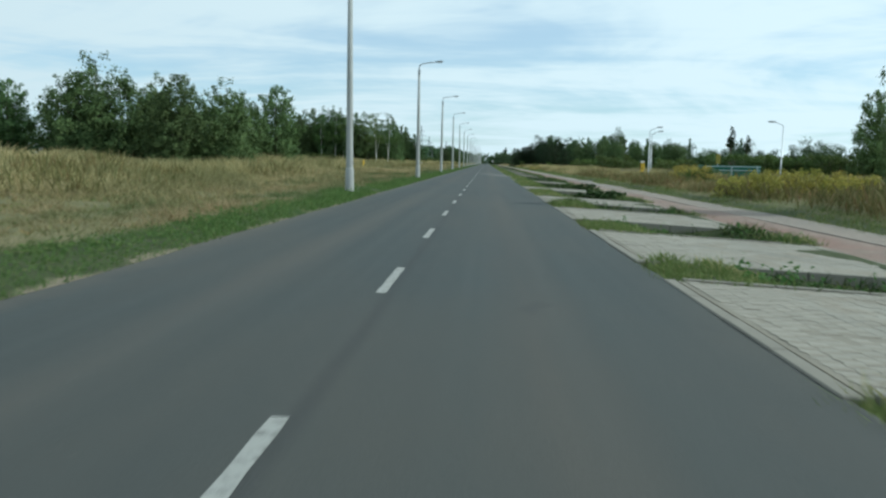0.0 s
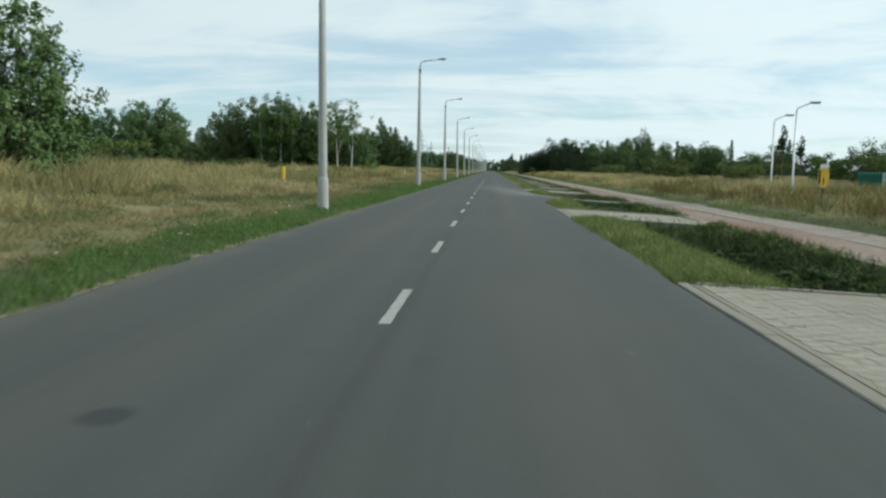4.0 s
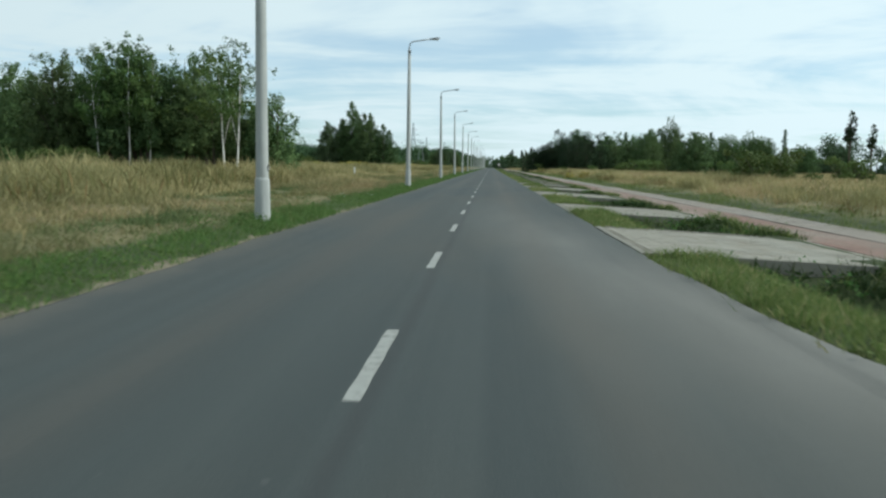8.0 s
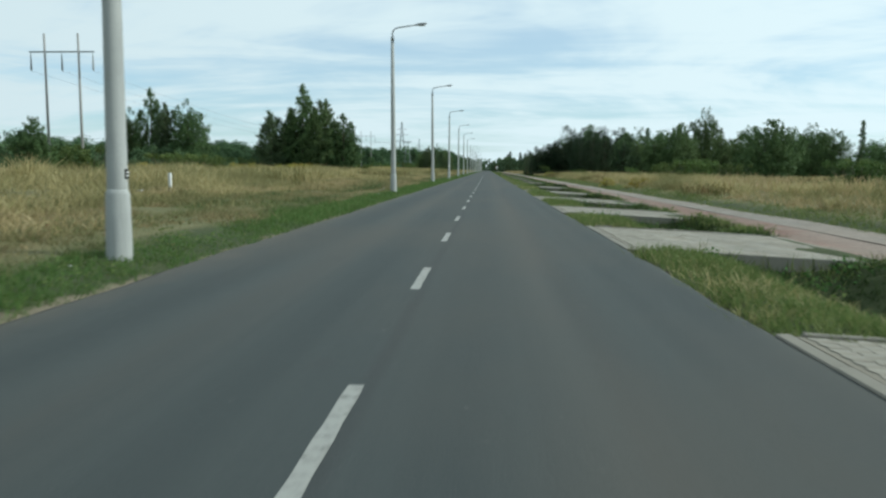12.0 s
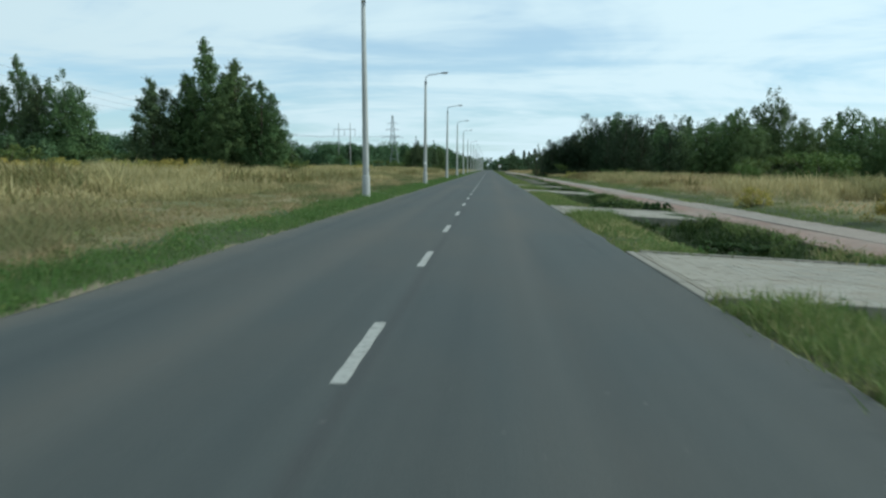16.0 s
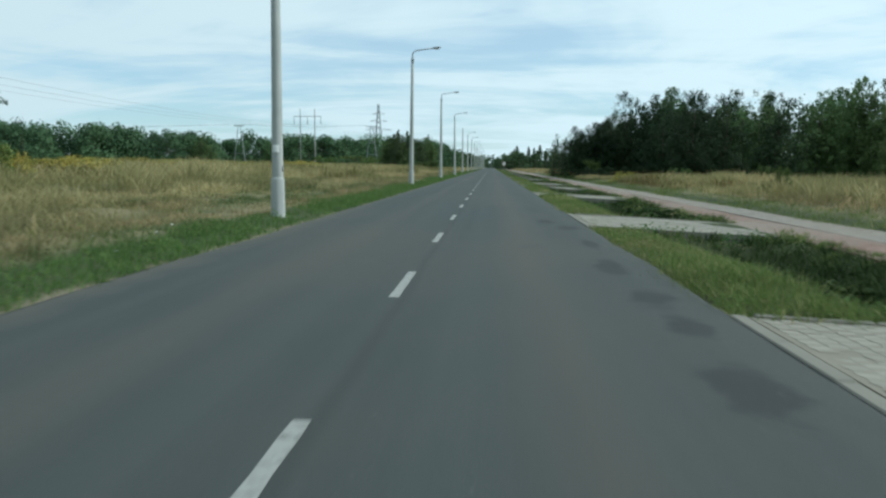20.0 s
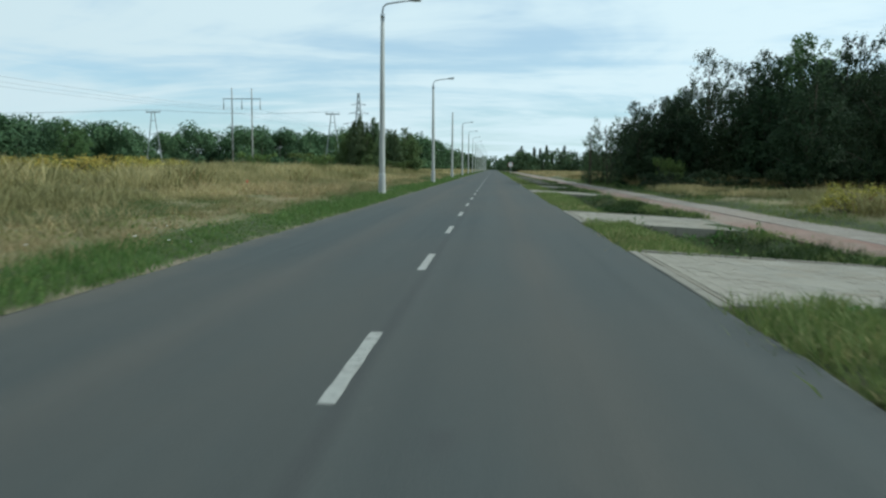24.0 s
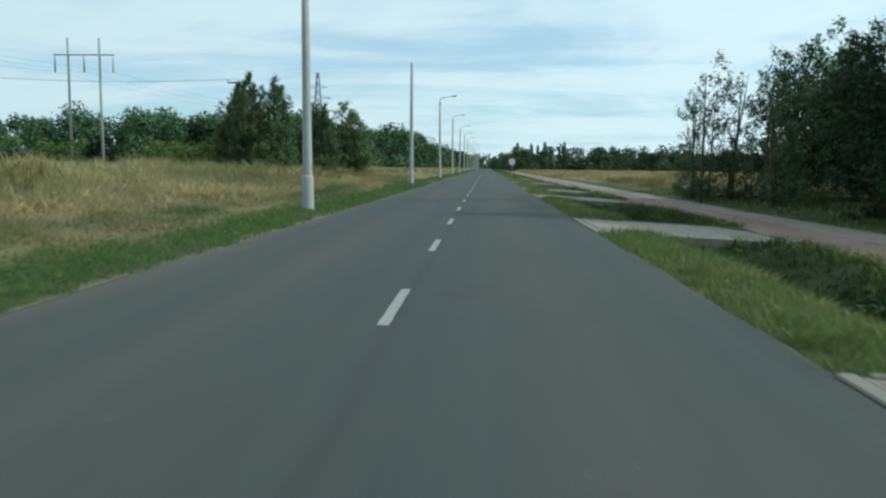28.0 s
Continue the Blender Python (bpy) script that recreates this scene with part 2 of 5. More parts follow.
def earth_material():
    k = Nodes("earth", 0.95)
    s = k.n("ShaderNodeSeparateXYZ")
    k.t.links.new(k.xyz(), s.inputs[0])
    x = k.math("ADD", s.outputs[0], k.span(k.noise(0.7, 4), 0, 1, -0.5, 0.5))
    swath = k.math("ADD", k.math("MULTIPLY", k.noise(0.55, 5, 0.6, (1.0, 0.14, 1.0)), 0.65), k.math("MULTIPLY", k.noise(2.4, 6, 0.72), 0.35))
    dry = k.ramp(swath, (0.36, (0.11, 0.125, 0.046)), (0.46, (0.145, 0.142, 0.062)), (0.54, (0.20, 0.172, 0.084)), (0.64, (0.25, 0.21, 0.115)))
    green = k.ramp(k.noise(0.8, 5, 0.6), (0.3, (0.03, 0.046, 0.014)), (0.7, (0.06, 0.075, 0.026)))
    strip = k.math("MULTIPLY", k.span(x, -5.2, -4.7), k.span(x, 11.9, 12.7, 1.0, 0.0))
    col = k.mix(strip, dry, green)
    far = k.span(k.math("ABSOLUTE", s.outputs[0]), 60, 140)
    col = k.mix(far, col, k.ramp(k.noise(0.02, 4), (0.35, (0.05, 0.06, 0.022)), (0.65, (0.16, 0.13, 0.06))))
    # bare sandy line along the asphalt
    sand = k.math("MULTIPLY", k.span(x, -3.75, -3.6), k.span(x, 3.5, 3.6, 1.0, 0.0))
    col = k.mix(k.math("MULTIPLY", sand, 0.9), col, k.mix(k.span(s.outputs[0], -1.0, 1.0), (0.22, 0.185, 0.13), (0.060, 0.050, 0.032)))
    k.base(k.mix(k.span(k.noise(14.0, 5, 0.7), 0.4, 0.7, 0.0, 0.35), col, (0.06, 0.05, 0.026)))
    k.bump(k.noise(9.0, 6, 0.7), 0.7, 0.06)
    return k.mat


def paver_material(name, a, b, joints=False):
    k = Nodes(name, 0.9)
    col = k.mix(k.chance() if not joints else k.noise(3.0, 2), a, b)
    if not joints:
        col = k.mix(k.span(k.island(), 0, 1, 0.0, 0.6), col, tuple(c * 0.82 for c in a))
    col = k.mix(k.span(k.noise(0.9, 5, 0.65), 0.42, 0.68, 0.0, 0.6), col, tuple(c * 0.62 for c in b))
    col = k.mix(k.span(k.noise(1.7, 5, 0.7), 0.46, 0.64, 0.0, 0.75), col, (0.215, 0.185, 0.14))
    if joints:
        # drifted dust hides the colour in long patches
        col = k.mix(k.span(k.noise(0.35, 4, 0.6, (1.0, 0.3, 1)), 0.40, 0.62, 0.12, 0.78), col, (0.31, 0.255, 0.21))
        br = k.n("ShaderNodeTexBrick")
        k.put(k.xyz(), br.inputs["Vector"])
        for key, val in (("Scale", 1.0), ("Mortar Size", 0.008), ("Brick Width", 0.2), ("Row Height", 0.1)):
            br.inputs[key].default_value = val
        br.inputs["Color1"].default_value, br.inputs["Color2"].default_value = (1, 1, 1, 1), (0.78, 0.78, 0.78, 1)
        br.inputs["Mortar"].default_value = (0.35, 0.33, 0.3, 1)
        mul = k.n("ShaderNodeMix")
        mul.data_type, mul.blend_type = "RGBA", "MULTIPLY"
        mul.inputs["Factor"].default_value = 1.0
        k.put(col, mul.inputs["A"])
        k.put(br.outputs["Color"], mul.inputs["B"])
        col = mul.outputs["Result"]
    k.base(col)
    k.bump(k.noise(70.0, 4, 0.7), 0.35, 0.006)
    return k.mat


def pole_material():
    k = Nodes("spun_concrete", 0.8)
    col = k.mix(k.noise(2.5, 5, 0.6), (0.29, 0.305, 0.295), (0.41, 0.42, 0.40))
    col = k.mix(k.span(k.noise(5.0, 5, 0.7, (1, 1, 0.08)), 0.5, 0.72, 0.0, 0.55), col, (0.17, 0.18, 0.17))
    k.base(k.mix(k.span(k.noise(60.0, 3), 0.5, 0.7, 0.0, 0.5), col, (0.25, 0.25, 0.235)))
    k.bump(k.noise(45.0, 4), 0.25, 0.01)
    return k.mat


def dash_material():
    k = Nodes("worn_road_paint", 0.75)
    worn = k.noise(9.0, 6, 0.72)
    col = k.mix(k.span(worn, 0.50, 0.66), (0.31, 0.31, 0.285), (0.13, 0.13, 0.12))
    k.base(k.mix(k.span(k.noise(2.0, 3), 0.4, 0.7, 0.0, 0.4), col, (0.28, 0.27, 0.24)))
    k.bump(k.noise(110.0, 3, 0.7), 0.4, 0.005)
    return k.mat


M_ASPHALT = asphalt_material()
M_EARTH = earth_material()
M_PAVER = paver_material("grey_concrete_paver", (0.305, 0.285, 0.236), (0.25, 0.236, 0.196))
M_RED = paver_material("red_paving", (0.29, 0.14, 0.105), (0.25, 0.145, 0.115), True)
M_GREY = paver_material("grey_paving", (0.33, 0.30, 0.26), (0.27, 0.245, 0.215), True)
M_KERB = plain("kerb_concrete", (0.215, 0.20, 0.165), 0.9, vary=0.25, scale=2.0, grain=80)
M_CONCRETE = plain("rough_concrete", (0.17, 0.165, 0.14), 0.9, vary=0.25, scale=1.5, grain=50)
M_SAND = plain("joint_sand", (0.215, 0.195, 0.155), 0.95, vary=0.25, scale=1.2, grain=60)
M_POLE = pole_material()
M_ZINC = plain("galvanised_steel", (0.50, 0.52, 0.53), 0.45, 0.7, vary=0.1)
M_LAMP = plain("grey_lamp_housing", (0.30, 0.31, 0.32), 0.5, vary=0.08)
M_GLASS = plain("lamp_glass", (0.62, 0.64, 0.63), 0.2, vary=0.05)
M_DASH = dash_material()
M_BLACK = plain("black_plate", (0.02, 0.02, 0.02), 0.5)
M_WHITE = plain("white_paint", (0.72, 0.72, 0.70), 0.5, vary=0.06)
M_YELLOW = plain("yellow_paint", (0.72, 0.47, 0.05), 0.5, vary=0.1)
M_OLIVE = plain("faded_yellow_board", (0.30, 0.25, 0.05), 0.6, vary=0.15)
M_REDP = plain("red_paint", (0.55, 0.08, 0.05), 0.5, vary=0.1)
M_GREEN = plain("green_container_paint", (0.014, 0.125, 0.085), 0.5, vary=0.2)
M_PIPE = plain("pale_blue_pipe_paint", (0.34, 0.42, 0.43), 0.5, vary=0.1)
M_WOODPOLE = plain("weathered_pole", (0.30, 0.30, 0.29), 0.9, vary=0.2, grain=30)
M_STEEL = plain("lattice_steel", (0.28, 0.30, 0.31), 0.6, 0.3, vary=0.15)
M_WIRE = plain("wire", (0.10, 0.10, 0.11), 0.6)
M_BARK = plain("dark_bark", (0.09, 0.075, 0.055), 0.95, vary=0.35, scale=4, grain=22, bump=0.6)


def birch_bark():
    k = Nodes("birch_bark", 0.8)
    k.base(k.mix(k.span(k.noise(3.0, 4, 0.6, (1, 1, 4.5)), 0.55, 0.64), (0.60, 0.58, 0.53), (0.06, 0.055, 0.05)))
    k.bump(k.noise(30.0, 4), 0.3, 0.01)
    return k.mat


M_BIRCH = birch_bark()
M_LEAF = leafy("broad_leaves", [(0.0, (0.058, 0.098, 0.035)), (0.5, (0.090, 0.142, 0.050)), (1.0, (0.132, 0.184, 0.066))], 0.25)
M_LEAF_PALE = leafy("pale_willow_leaves", [(0.0, (0.047, 0.078, 0.036)), (0.5, (0.080, 0.120, 0.052)), (1.0, (0.125, 0.165, 0.075))])
M_LEAF_BIRCH = leafy("birch_leaves", [(0.0, (0.048, 0.086, 0.022)), (0.5, (0.080, 0.126, 0.034)), (1.0, (0.120, 0.165, 0.048))], 0.25)
# Darker copy of the broad leaves: backlit shade put into the colour.
M_LEAF_DARK = leafy("shade_toned_leaves", [(0.0, (0.014, 0.028, 0.012)), (0.5, (0.026, 0.045, 0.018)), (1.0, (0.048, 0.070, 0.028))], 0.16)
M_NEEDLE = leafy("conifer_needles", [(0.0, (0.040, 0.082, 0.038)), (0.5, (0.068, 0.118, 0.050)), (1.0, (0.100, 0.148, 0.062))], 0.18)
M_WOODS = leafy("far_woods_leaves", [(0.0, (0.058, 0.098, 0.046)), (0.5, (0.072, 0.118, 0.054)), (1.0, (0.090, 0.136, 0.060))], 0.2, (0.036, 0.070, 0.036), 0.09, 0.6)
M_SHRUB = leafy("shrub_leaves", [(0.0, (0.046, 0.080, 0.020)), (0.5, (0.080, 0.120, 0.030)), (1.0, (0.120, 0.155, 0.045))])
M_GRASS = leafy("green_grass", [(0.0, (0.064, 0.128, 0.032)), (0.45, (0.095, 0.170, 0.044)), (0.85, (0.132, 0.198, 0.060)), (1.0, (0.20, 0.21, 0.088))], 0.38, (0.072, 0.122, 0.034), 0.8, 0.5, None, 0.0)
M_GRASS_R = leafy("sunlit_verge_grass", [(0.0, (0.085, 0.128, 0.034)), (0.45, (0.140, 0.188, 0.056)), (0.85, (0.200, 0.228, 0.082)), (1.0, (0.31, 0.27, 0.14))], 0.35, (0.11, 0.15, 0.045), 0.6, 0.5, None, 0.0)
# weed green darkened to hold the shade of the ditch in the colour
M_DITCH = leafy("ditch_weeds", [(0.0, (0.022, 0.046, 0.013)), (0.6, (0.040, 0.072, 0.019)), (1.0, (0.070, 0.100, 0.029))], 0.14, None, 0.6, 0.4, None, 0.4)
M_DRY = leafy("dry_grass", [(0.0, (0.325, 0.26, 0.125)), (0.4, (0.385, 0.315, 0.16)), (0.8, (0.47, 0.395, 0.22)), (1.0, (0.28, 0.255, 0.118))], 0.45, (0.17, 0.172, 0.074), 0.22, 0.8, (1.0, 0.35, 1.0), 0.0)
M_MOWN = leafy("mown_meadow_grass", [(0.0, (0.27, 0.225, 0.115)), (0.5, (0.345, 0.285, 0.15)), (0.8, (0.235, 0.22, 0.10)), (1.0, (0.15, 0.175, 0.068))], 0.35, (0.105, 0.140, 0.055), 0.55, 1.0, (1.0, 0.16, 1.0), 0.0)
M_OLIVE_WEED = leafy("olive_meadow_weeds", [(0.0, (0.105, 0.112, 0.040)), (0.5, (0.165, 0.155, 0.060)), (0.85, (0.235, 0.19, 0.082)), (1.0, (0.20, 0.13, 0.06))], 0.35, None, 0.6, 0.4, None, 0.3)
M_GOLD = leafy("goldenrod_flowers", [(0.0, (0.14, 0.15, 0.04)), (0.3, (0.28, 0.25, 0.055)), (0.7, (0.44, 0.37, 0.07)), (1.0, (0.15, 0.165, 0.045))], 0.25)
M_FLOWER = plain("white_flowers", (0.7, 0.7, 0.66), 0.8)

# ---- mesh helpers ----


class Shape:
    """Collects vertices and faces for one mesh."""

    def __init__(self):
        self.v, self.f = [], []

    def add(self, verts, faces):
        o = len(self.v)
        self.v += [tuple(p) for p in verts]
        self.f += [tuple(i + o for i in q) for q in faces]
        return self

    def box(self, x0, x1, y0, y1, z0, z1, bev=0.01):
        b = min(bev, (x1 - x0) / 3, (y1 - y0) / 3, (z1 - z0) / 3)
        vs, key = [], {}
        for sx in (0, 1):
            for sy in (0, 1):
                for sz in (0, 1):
                    for a in range(3):
                        p = [(x0, x1)[sx], (y0, y1)[sy], (z0, z1)[sz]]
                        for c in range(3):
                            if c != a:
                                p[c] += b * (1, -1)[(sx, sy, sz)[c]]
                        key[sx, sy, sz, a] = len(vs)
                        vs.append(p)
        fs = []
        for a in range(3):
            u, w = [(1, 2), (2, 0), (0, 1)][a]
            for s in (0, 1):
                q = []
                for su, sw in ((0, 0), (1, 0), (1, 1), (0, 1)):
                    c = [0, 0, 0]
                    c[a], c[u], c[w] = s, su, sw
                    q.append(key[c[0], c[1], c[2], a])
                fs.append(q if s else q[::-1])
            for su in (0, 1):
                for sw in (0, 1):
                    c0, c1 = [0, 0, 0], [0, 0, 0]
                    c0[a], c1[a] = 0, 1
                    c0[u] = c1[u] = su
                    c0[w] = c1[w] = sw
                    q = [key[(*c0, u)], key[(*c1, u)], key[(*c1, w)], key[(*c0, w)]]
                    fs.append(q if su == sw else q[::-1])
        for sx in (0, 1):
            for sy in (0, 1):
                for sz in (0, 1):
                    q = [key[sx, sy, sz, 0], key[sx, sy, sz, 1], key[sx, sy, sz, 2]]
                    fs.append(q if (sx + sy + sz) % 2 else q[::-1])
        return self.add(vs, fs)

    def tube(self, pts, radii, n=8, caps=True):
        pts = [Vector(p) for p in pts]
        vs, fs = [], []
        for i, (p, r) in enumerate(zip(pts, radii)):
            d = (pts[min(i + 1, len(pts) - 1)] - pts[max(i - 1, 0)]).normalized()
            a = d.orthogonal().normalized() if abs(d.z) < 0.95 else Vector((1, 0, 0))
            a = (a - d * a.dot(d)).normalized()
            b = d.cross(a)
            vs += [p + (a * math.cos(6.28319 * k / n) + b * math.sin(6.28319 * k / n)) * r for k in range(n)]
        for i in range(len(pts) - 1):
            fs += [(i * n + k, i * n + (k + 1) % n, (i + 1) * n + (k + 1) % n, (i + 1) * n + k) for k in range(n)]
        if caps:
            fs += [tuple(range(n))[::-1], tuple(range((len(pts) - 1) * n, len(pts) * n))]
        return self.add(vs, fs)

    def mesh(self, name, mat, smooth=False):
        me = bpy.data.meshes.new(name)
        me.from_pydata(self.v, [], self.f)
        me.materials.append(mat)
        if smooth:
            me.polygons.foreach_set("use_smooth", [True] * len(me.polygons))
        me.update()
        return me


def array_mesh(name, verts, faces, mat, flat=True):
    """A mesh from arrays: verts (n, 3), faces (m, k)."""
    me = bpy.data.meshes.new(name)
    m, k = faces.shape
    me.vertices.add(len(verts))
    me.vertices.foreach_set("co", np.ascontiguousarray(verts, dtype=np.float32).ravel())
    me.loops.add(m * k)
    me.loops.foreach_set("vertex_index", np.ascontiguousarray(faces, dtype=np.int32).ravel())
    me.polygons.add(m)
    me.polygons.foreach_set("loop_start", np.arange(0, m * k, k, dtype=np.int32))
    me.materials.append(mat)
    me.polygons.foreach_set("use_smooth", [not flat] * m)
    me.update(calc_edges=True)
    return me


def part(name, shape, mat, parent, label="", smooth=False):
    me = shape if isinstance(shape, bpy.types.Mesh) else shape.mesh(name, mat, smooth)
    ob = new(name, me)
    ob.parent = parent
    if label:
        tagged(ob, label)
    return ob


def thing(name, label, category, at=(0, 0, 0), group="", kind="", turn=0.0):
    ob = tagged(new(name), label, category, group, kind)
    ob.matrix_basis = pose(*at, 0, 0, turn)
    return ob


# ---- ground, road ----
XL, XR = -3.55, 3.32
PATH_IN, PATH_MID, PATH_OUT, PATH_Z = 8.02, 9.64, 11.14, -0.22
# driveways over the ditch: where each begins and ends along the road
DRIVES = [(-3.3, 1.5), (3.2, 8.5), (11.6, 17.1), (20.1, 25.9), (33.8, 39.0), (52.4, 57.6), (80.3, 85.9), (91.8, 97.3), (106.2, 111.8), (118.8, 124.5), (130.3, 135.1), (140.6, 146.0),
          (153.5, 158.3), (169.3, 174.6), (191.6, 197.3), (208.1, 213.0), (227.2, 232.2), (243.6, 248.9), (256.0, 261.4), (281.0, 286.7), (298.2, 302.8), (316.5, 321.3), (329.8, 334.5), (352.0, 357.0), (375.0, 380.0)]
GX = [-4000, -1500, -600, -250, -120, -70, -45, -30, -22, -16, -12, -9, -7, -6, -5.2, -4.6, -4.1, -3.8, -3.5, -1.5, 1.5, 3.4, 3.7, 4.1, 4.5, 4.8, 5.1, 5.4, 5.7, 6.0, 6.3, 6.6, 6.9, 7.2, 7.5, 7.8, 8.0, 8.1, 9.6, 11.1, 11.4, 11.8, 12.4, 13.2, 15, 19, 25, 35, 50, 80, 140, 300, 700, 1600, 4000]
PX = [-4000, -60, -25, -14, -8, -5, -4.3, -3.9, -3.55, -3.4, 3.3, 3.45, 3.9, 4.45, 4.75, 5.5, 5.9, 6.6, 7.3, 7.85, 8.05, 11.14, 12.3, 14, 30, 4000]
PZ = [0.7, 0.7, 0.7, 0.55, 0.30, 0.18, 0.10, 0.03, -0.02, -0.08, -0.08, -0.05, -0.03, -0.05, -0.16, -0.80, -0.98, -0.96, -0.58, -0.30, -0.28, -0.26, -0.10, 0.04, 0.0, 0.0]


def ground_z(x, y):
    """Height of the ground sheet."""
    z = np.interp(x, PX, PZ)
    # soil banked up against the driveways, and uneven ditch sides
    gap = np.full(np.shape(y), 9.0)
    for a, b in DRIVES + [(63.5, 72.5)]:
        gap = np.minimum(gap, np.maximum(np.maximum(a - y, y - b), 0.0))
    in_ditch = (x > 4.4) & (x < 7.9)
    fill = np.clip(1 - gap / (1.5 + 0.5 * np.sin(y * 0.37)), 0, 1) ** 0.7 * 0.86
    z = np.where(in_ditch, z + (-0.16 - z) * fill * (z < -0.16), z)
    z = z + np.where(in_ditch, 0.05 * np.sin(y * 1.1 + x) + 0.04 * np.sin(y * 2.7 + 2 * x), 0) * np.clip((x - 4.6) / 0.5, 0, 1) * np.clip((7.9 - x) / 0.4, 0, 1)
    rough = 0.05 * np.sin(x * 1.7 + y * 0.31) * np.sin(y * 0.83 + x * 0.4) + 0.03 * np.sin(y * 1.9 + x * 2.3)
    free = np.where(x < 0, np.clip((-4.0 - x) / 2.5, 0, 1), np.clip((x - 11.6) / 2, 0, 1))
    return z + rough * free


gy = [-4000, -1000, -300, -100] + list(np.arange(-40, 420, 0.6)) + [430, 450, 480, 520, 580, 680, 850, 1100, 1600, 4000]
gxs, gys = np.meshgrid(np.array(GX, float), np.array(gy, float))
gv = np.stack([gxs, gys, ground_z(gxs, gys)], -1).reshape(-1, 3)
nx, ny = len(GX), len(gy)
gi = np.arange(nx * ny).reshape(ny, nx)
gf = np.stack([gi[:-1, :-1], gi[:-1, 1:], gi[1:, 1:], gi[1:, :-1]], -1).reshape(-1, 4)
ground = new("ground", array_mesh("ground", gv, gf, M_EARTH, False))
tagged(ground, "flat ground of dry meadow earth with a roadside ditch", "ground", kind="structure")

# the road: one strip with uneven edges and a slight thickness
ry = np.concatenate([np.arange(-40, 420, 0.7), np.arange(420, 1500, 20)])
jit = lambda s, a: a * (np.sin(ry * s) + np.sin(ry * s * 2.7 + 1) * 0.6 + np.sin(ry * s * 0.37 + 2))
lx, rx = XL + jit(0.9, 0.03), XR + jit(1.1, 0.028)
cols = [np.stack([lx - 0.03, ry, ry * 0 - 0.10], -1), np.stack([lx, ry, ry * 0 - 0.006], -1), np.stack([lx + 0.08, ry, ry * 0], -1),
        np.stack([rx - 0.06, ry, ry * 0], -1), np.stack([rx, ry, ry * 0 - 0.008], -1), np.stack([rx + 0.02, ry, ry * 0 - 0.10], -1)]
rv = np.stack(cols, 1).reshape(-1, 3)
ri = np.arange(len(ry) * 6).reshape(-1, 6)
rf = np.stack([ri[:-1, :-1], ri[:-1, 1:], ri[1:, 1:], ri[1:, :-1]], -1).reshape(-1, 4)
road = new("road", array_mesh("road", rv, rf, M_ASPHALT, False))
tagged(road, "worn grey asphalt two-lane road with dusty edges", "road", kind="structure")

# the driveways and the side road fall towards the cycle track
FALL = PATH_Z / 4.5


def drop(x):
    return FALL * max(x - 3.5, 0.0)


# side road mouth: an apron that narrows from the main road to a lane leading away
ap = Shape()
near = [(3.15, 62.6), (3.40, 62.9), (3.47, 63.6), (3.62, 64.5), (3.88, 65.3), (4.5, 66.1), (5.4, 66.6), (7.0, 66.9), (10.0, 67.0), (20.0, 67.2), (45.0, 67.6)]
far = [(3.15, 79.0), (3.40, 77.6), (3.45, 75.2), (3.58, 73.6), (3.85, 72.4), (4.5, 71.1), (5.4, 70.2), (7.0, 69.6), (10.0, 69.4), (20.0, 69.6), (45.0, 70.0)]
rise_ = lambda x: -0.004 if x < 3.2 else (0.006 if x < 3.7 else drop(min(x, 8.0)) + 0.006)
vs = [(x, y, rise_(x)) for x, y in near] + [(x, y, rise_(x)) for x, y in far] + [(x, y, -0.9) for x, y in near] + [(x, y, -0.9) for x, y in far]
k = len(near)
ap.add(vs, [(i, i + 1, k + i + 1, k + i) for i in range(k - 1)] + [(i + 1, i, 2 * k + i, 2 * k + i + 1) for i in range(k - 1)]
       + [(k + i, k + i + 1, 3 * k + i + 1, 3 * k + i) for i in range(k - 1)])
side_road = new("side_road", ap.mesh("side_road", M_ASPHALT))
tagged(side_road, "dusty asphalt side road mouth joining the road", "road", kind="structure")


def kerb_run(name, pts, label):
    """Kerb stones set end to end along a bent line."""
    ob = thing(name, label, "kerb", kind="structure")
    for (xa, ya), (xb, yb) in zip(pts[:-1], pts[1:]):
        d = math.hypot(xb - xa, yb - ya)
        s = Shape().box(-0.035, 0.035, 0.006, d - 0.006, -0.25, 0.035, 0.015)
        st = part("kerb_stone", s, M_KERB, ob)
        st.matrix_basis = pose(xa, ya, 0.0, 0, 0, math.degrees(math.atan2(-(xb - xa), yb - ya)))
    return ob


kerb_run("kerb_near_side_road", [(3.50, 63.5), (3.66, 64.45), (3.92, 65.25), (4.3, 65.75)], "pale curved concrete kerb at the side road corner")

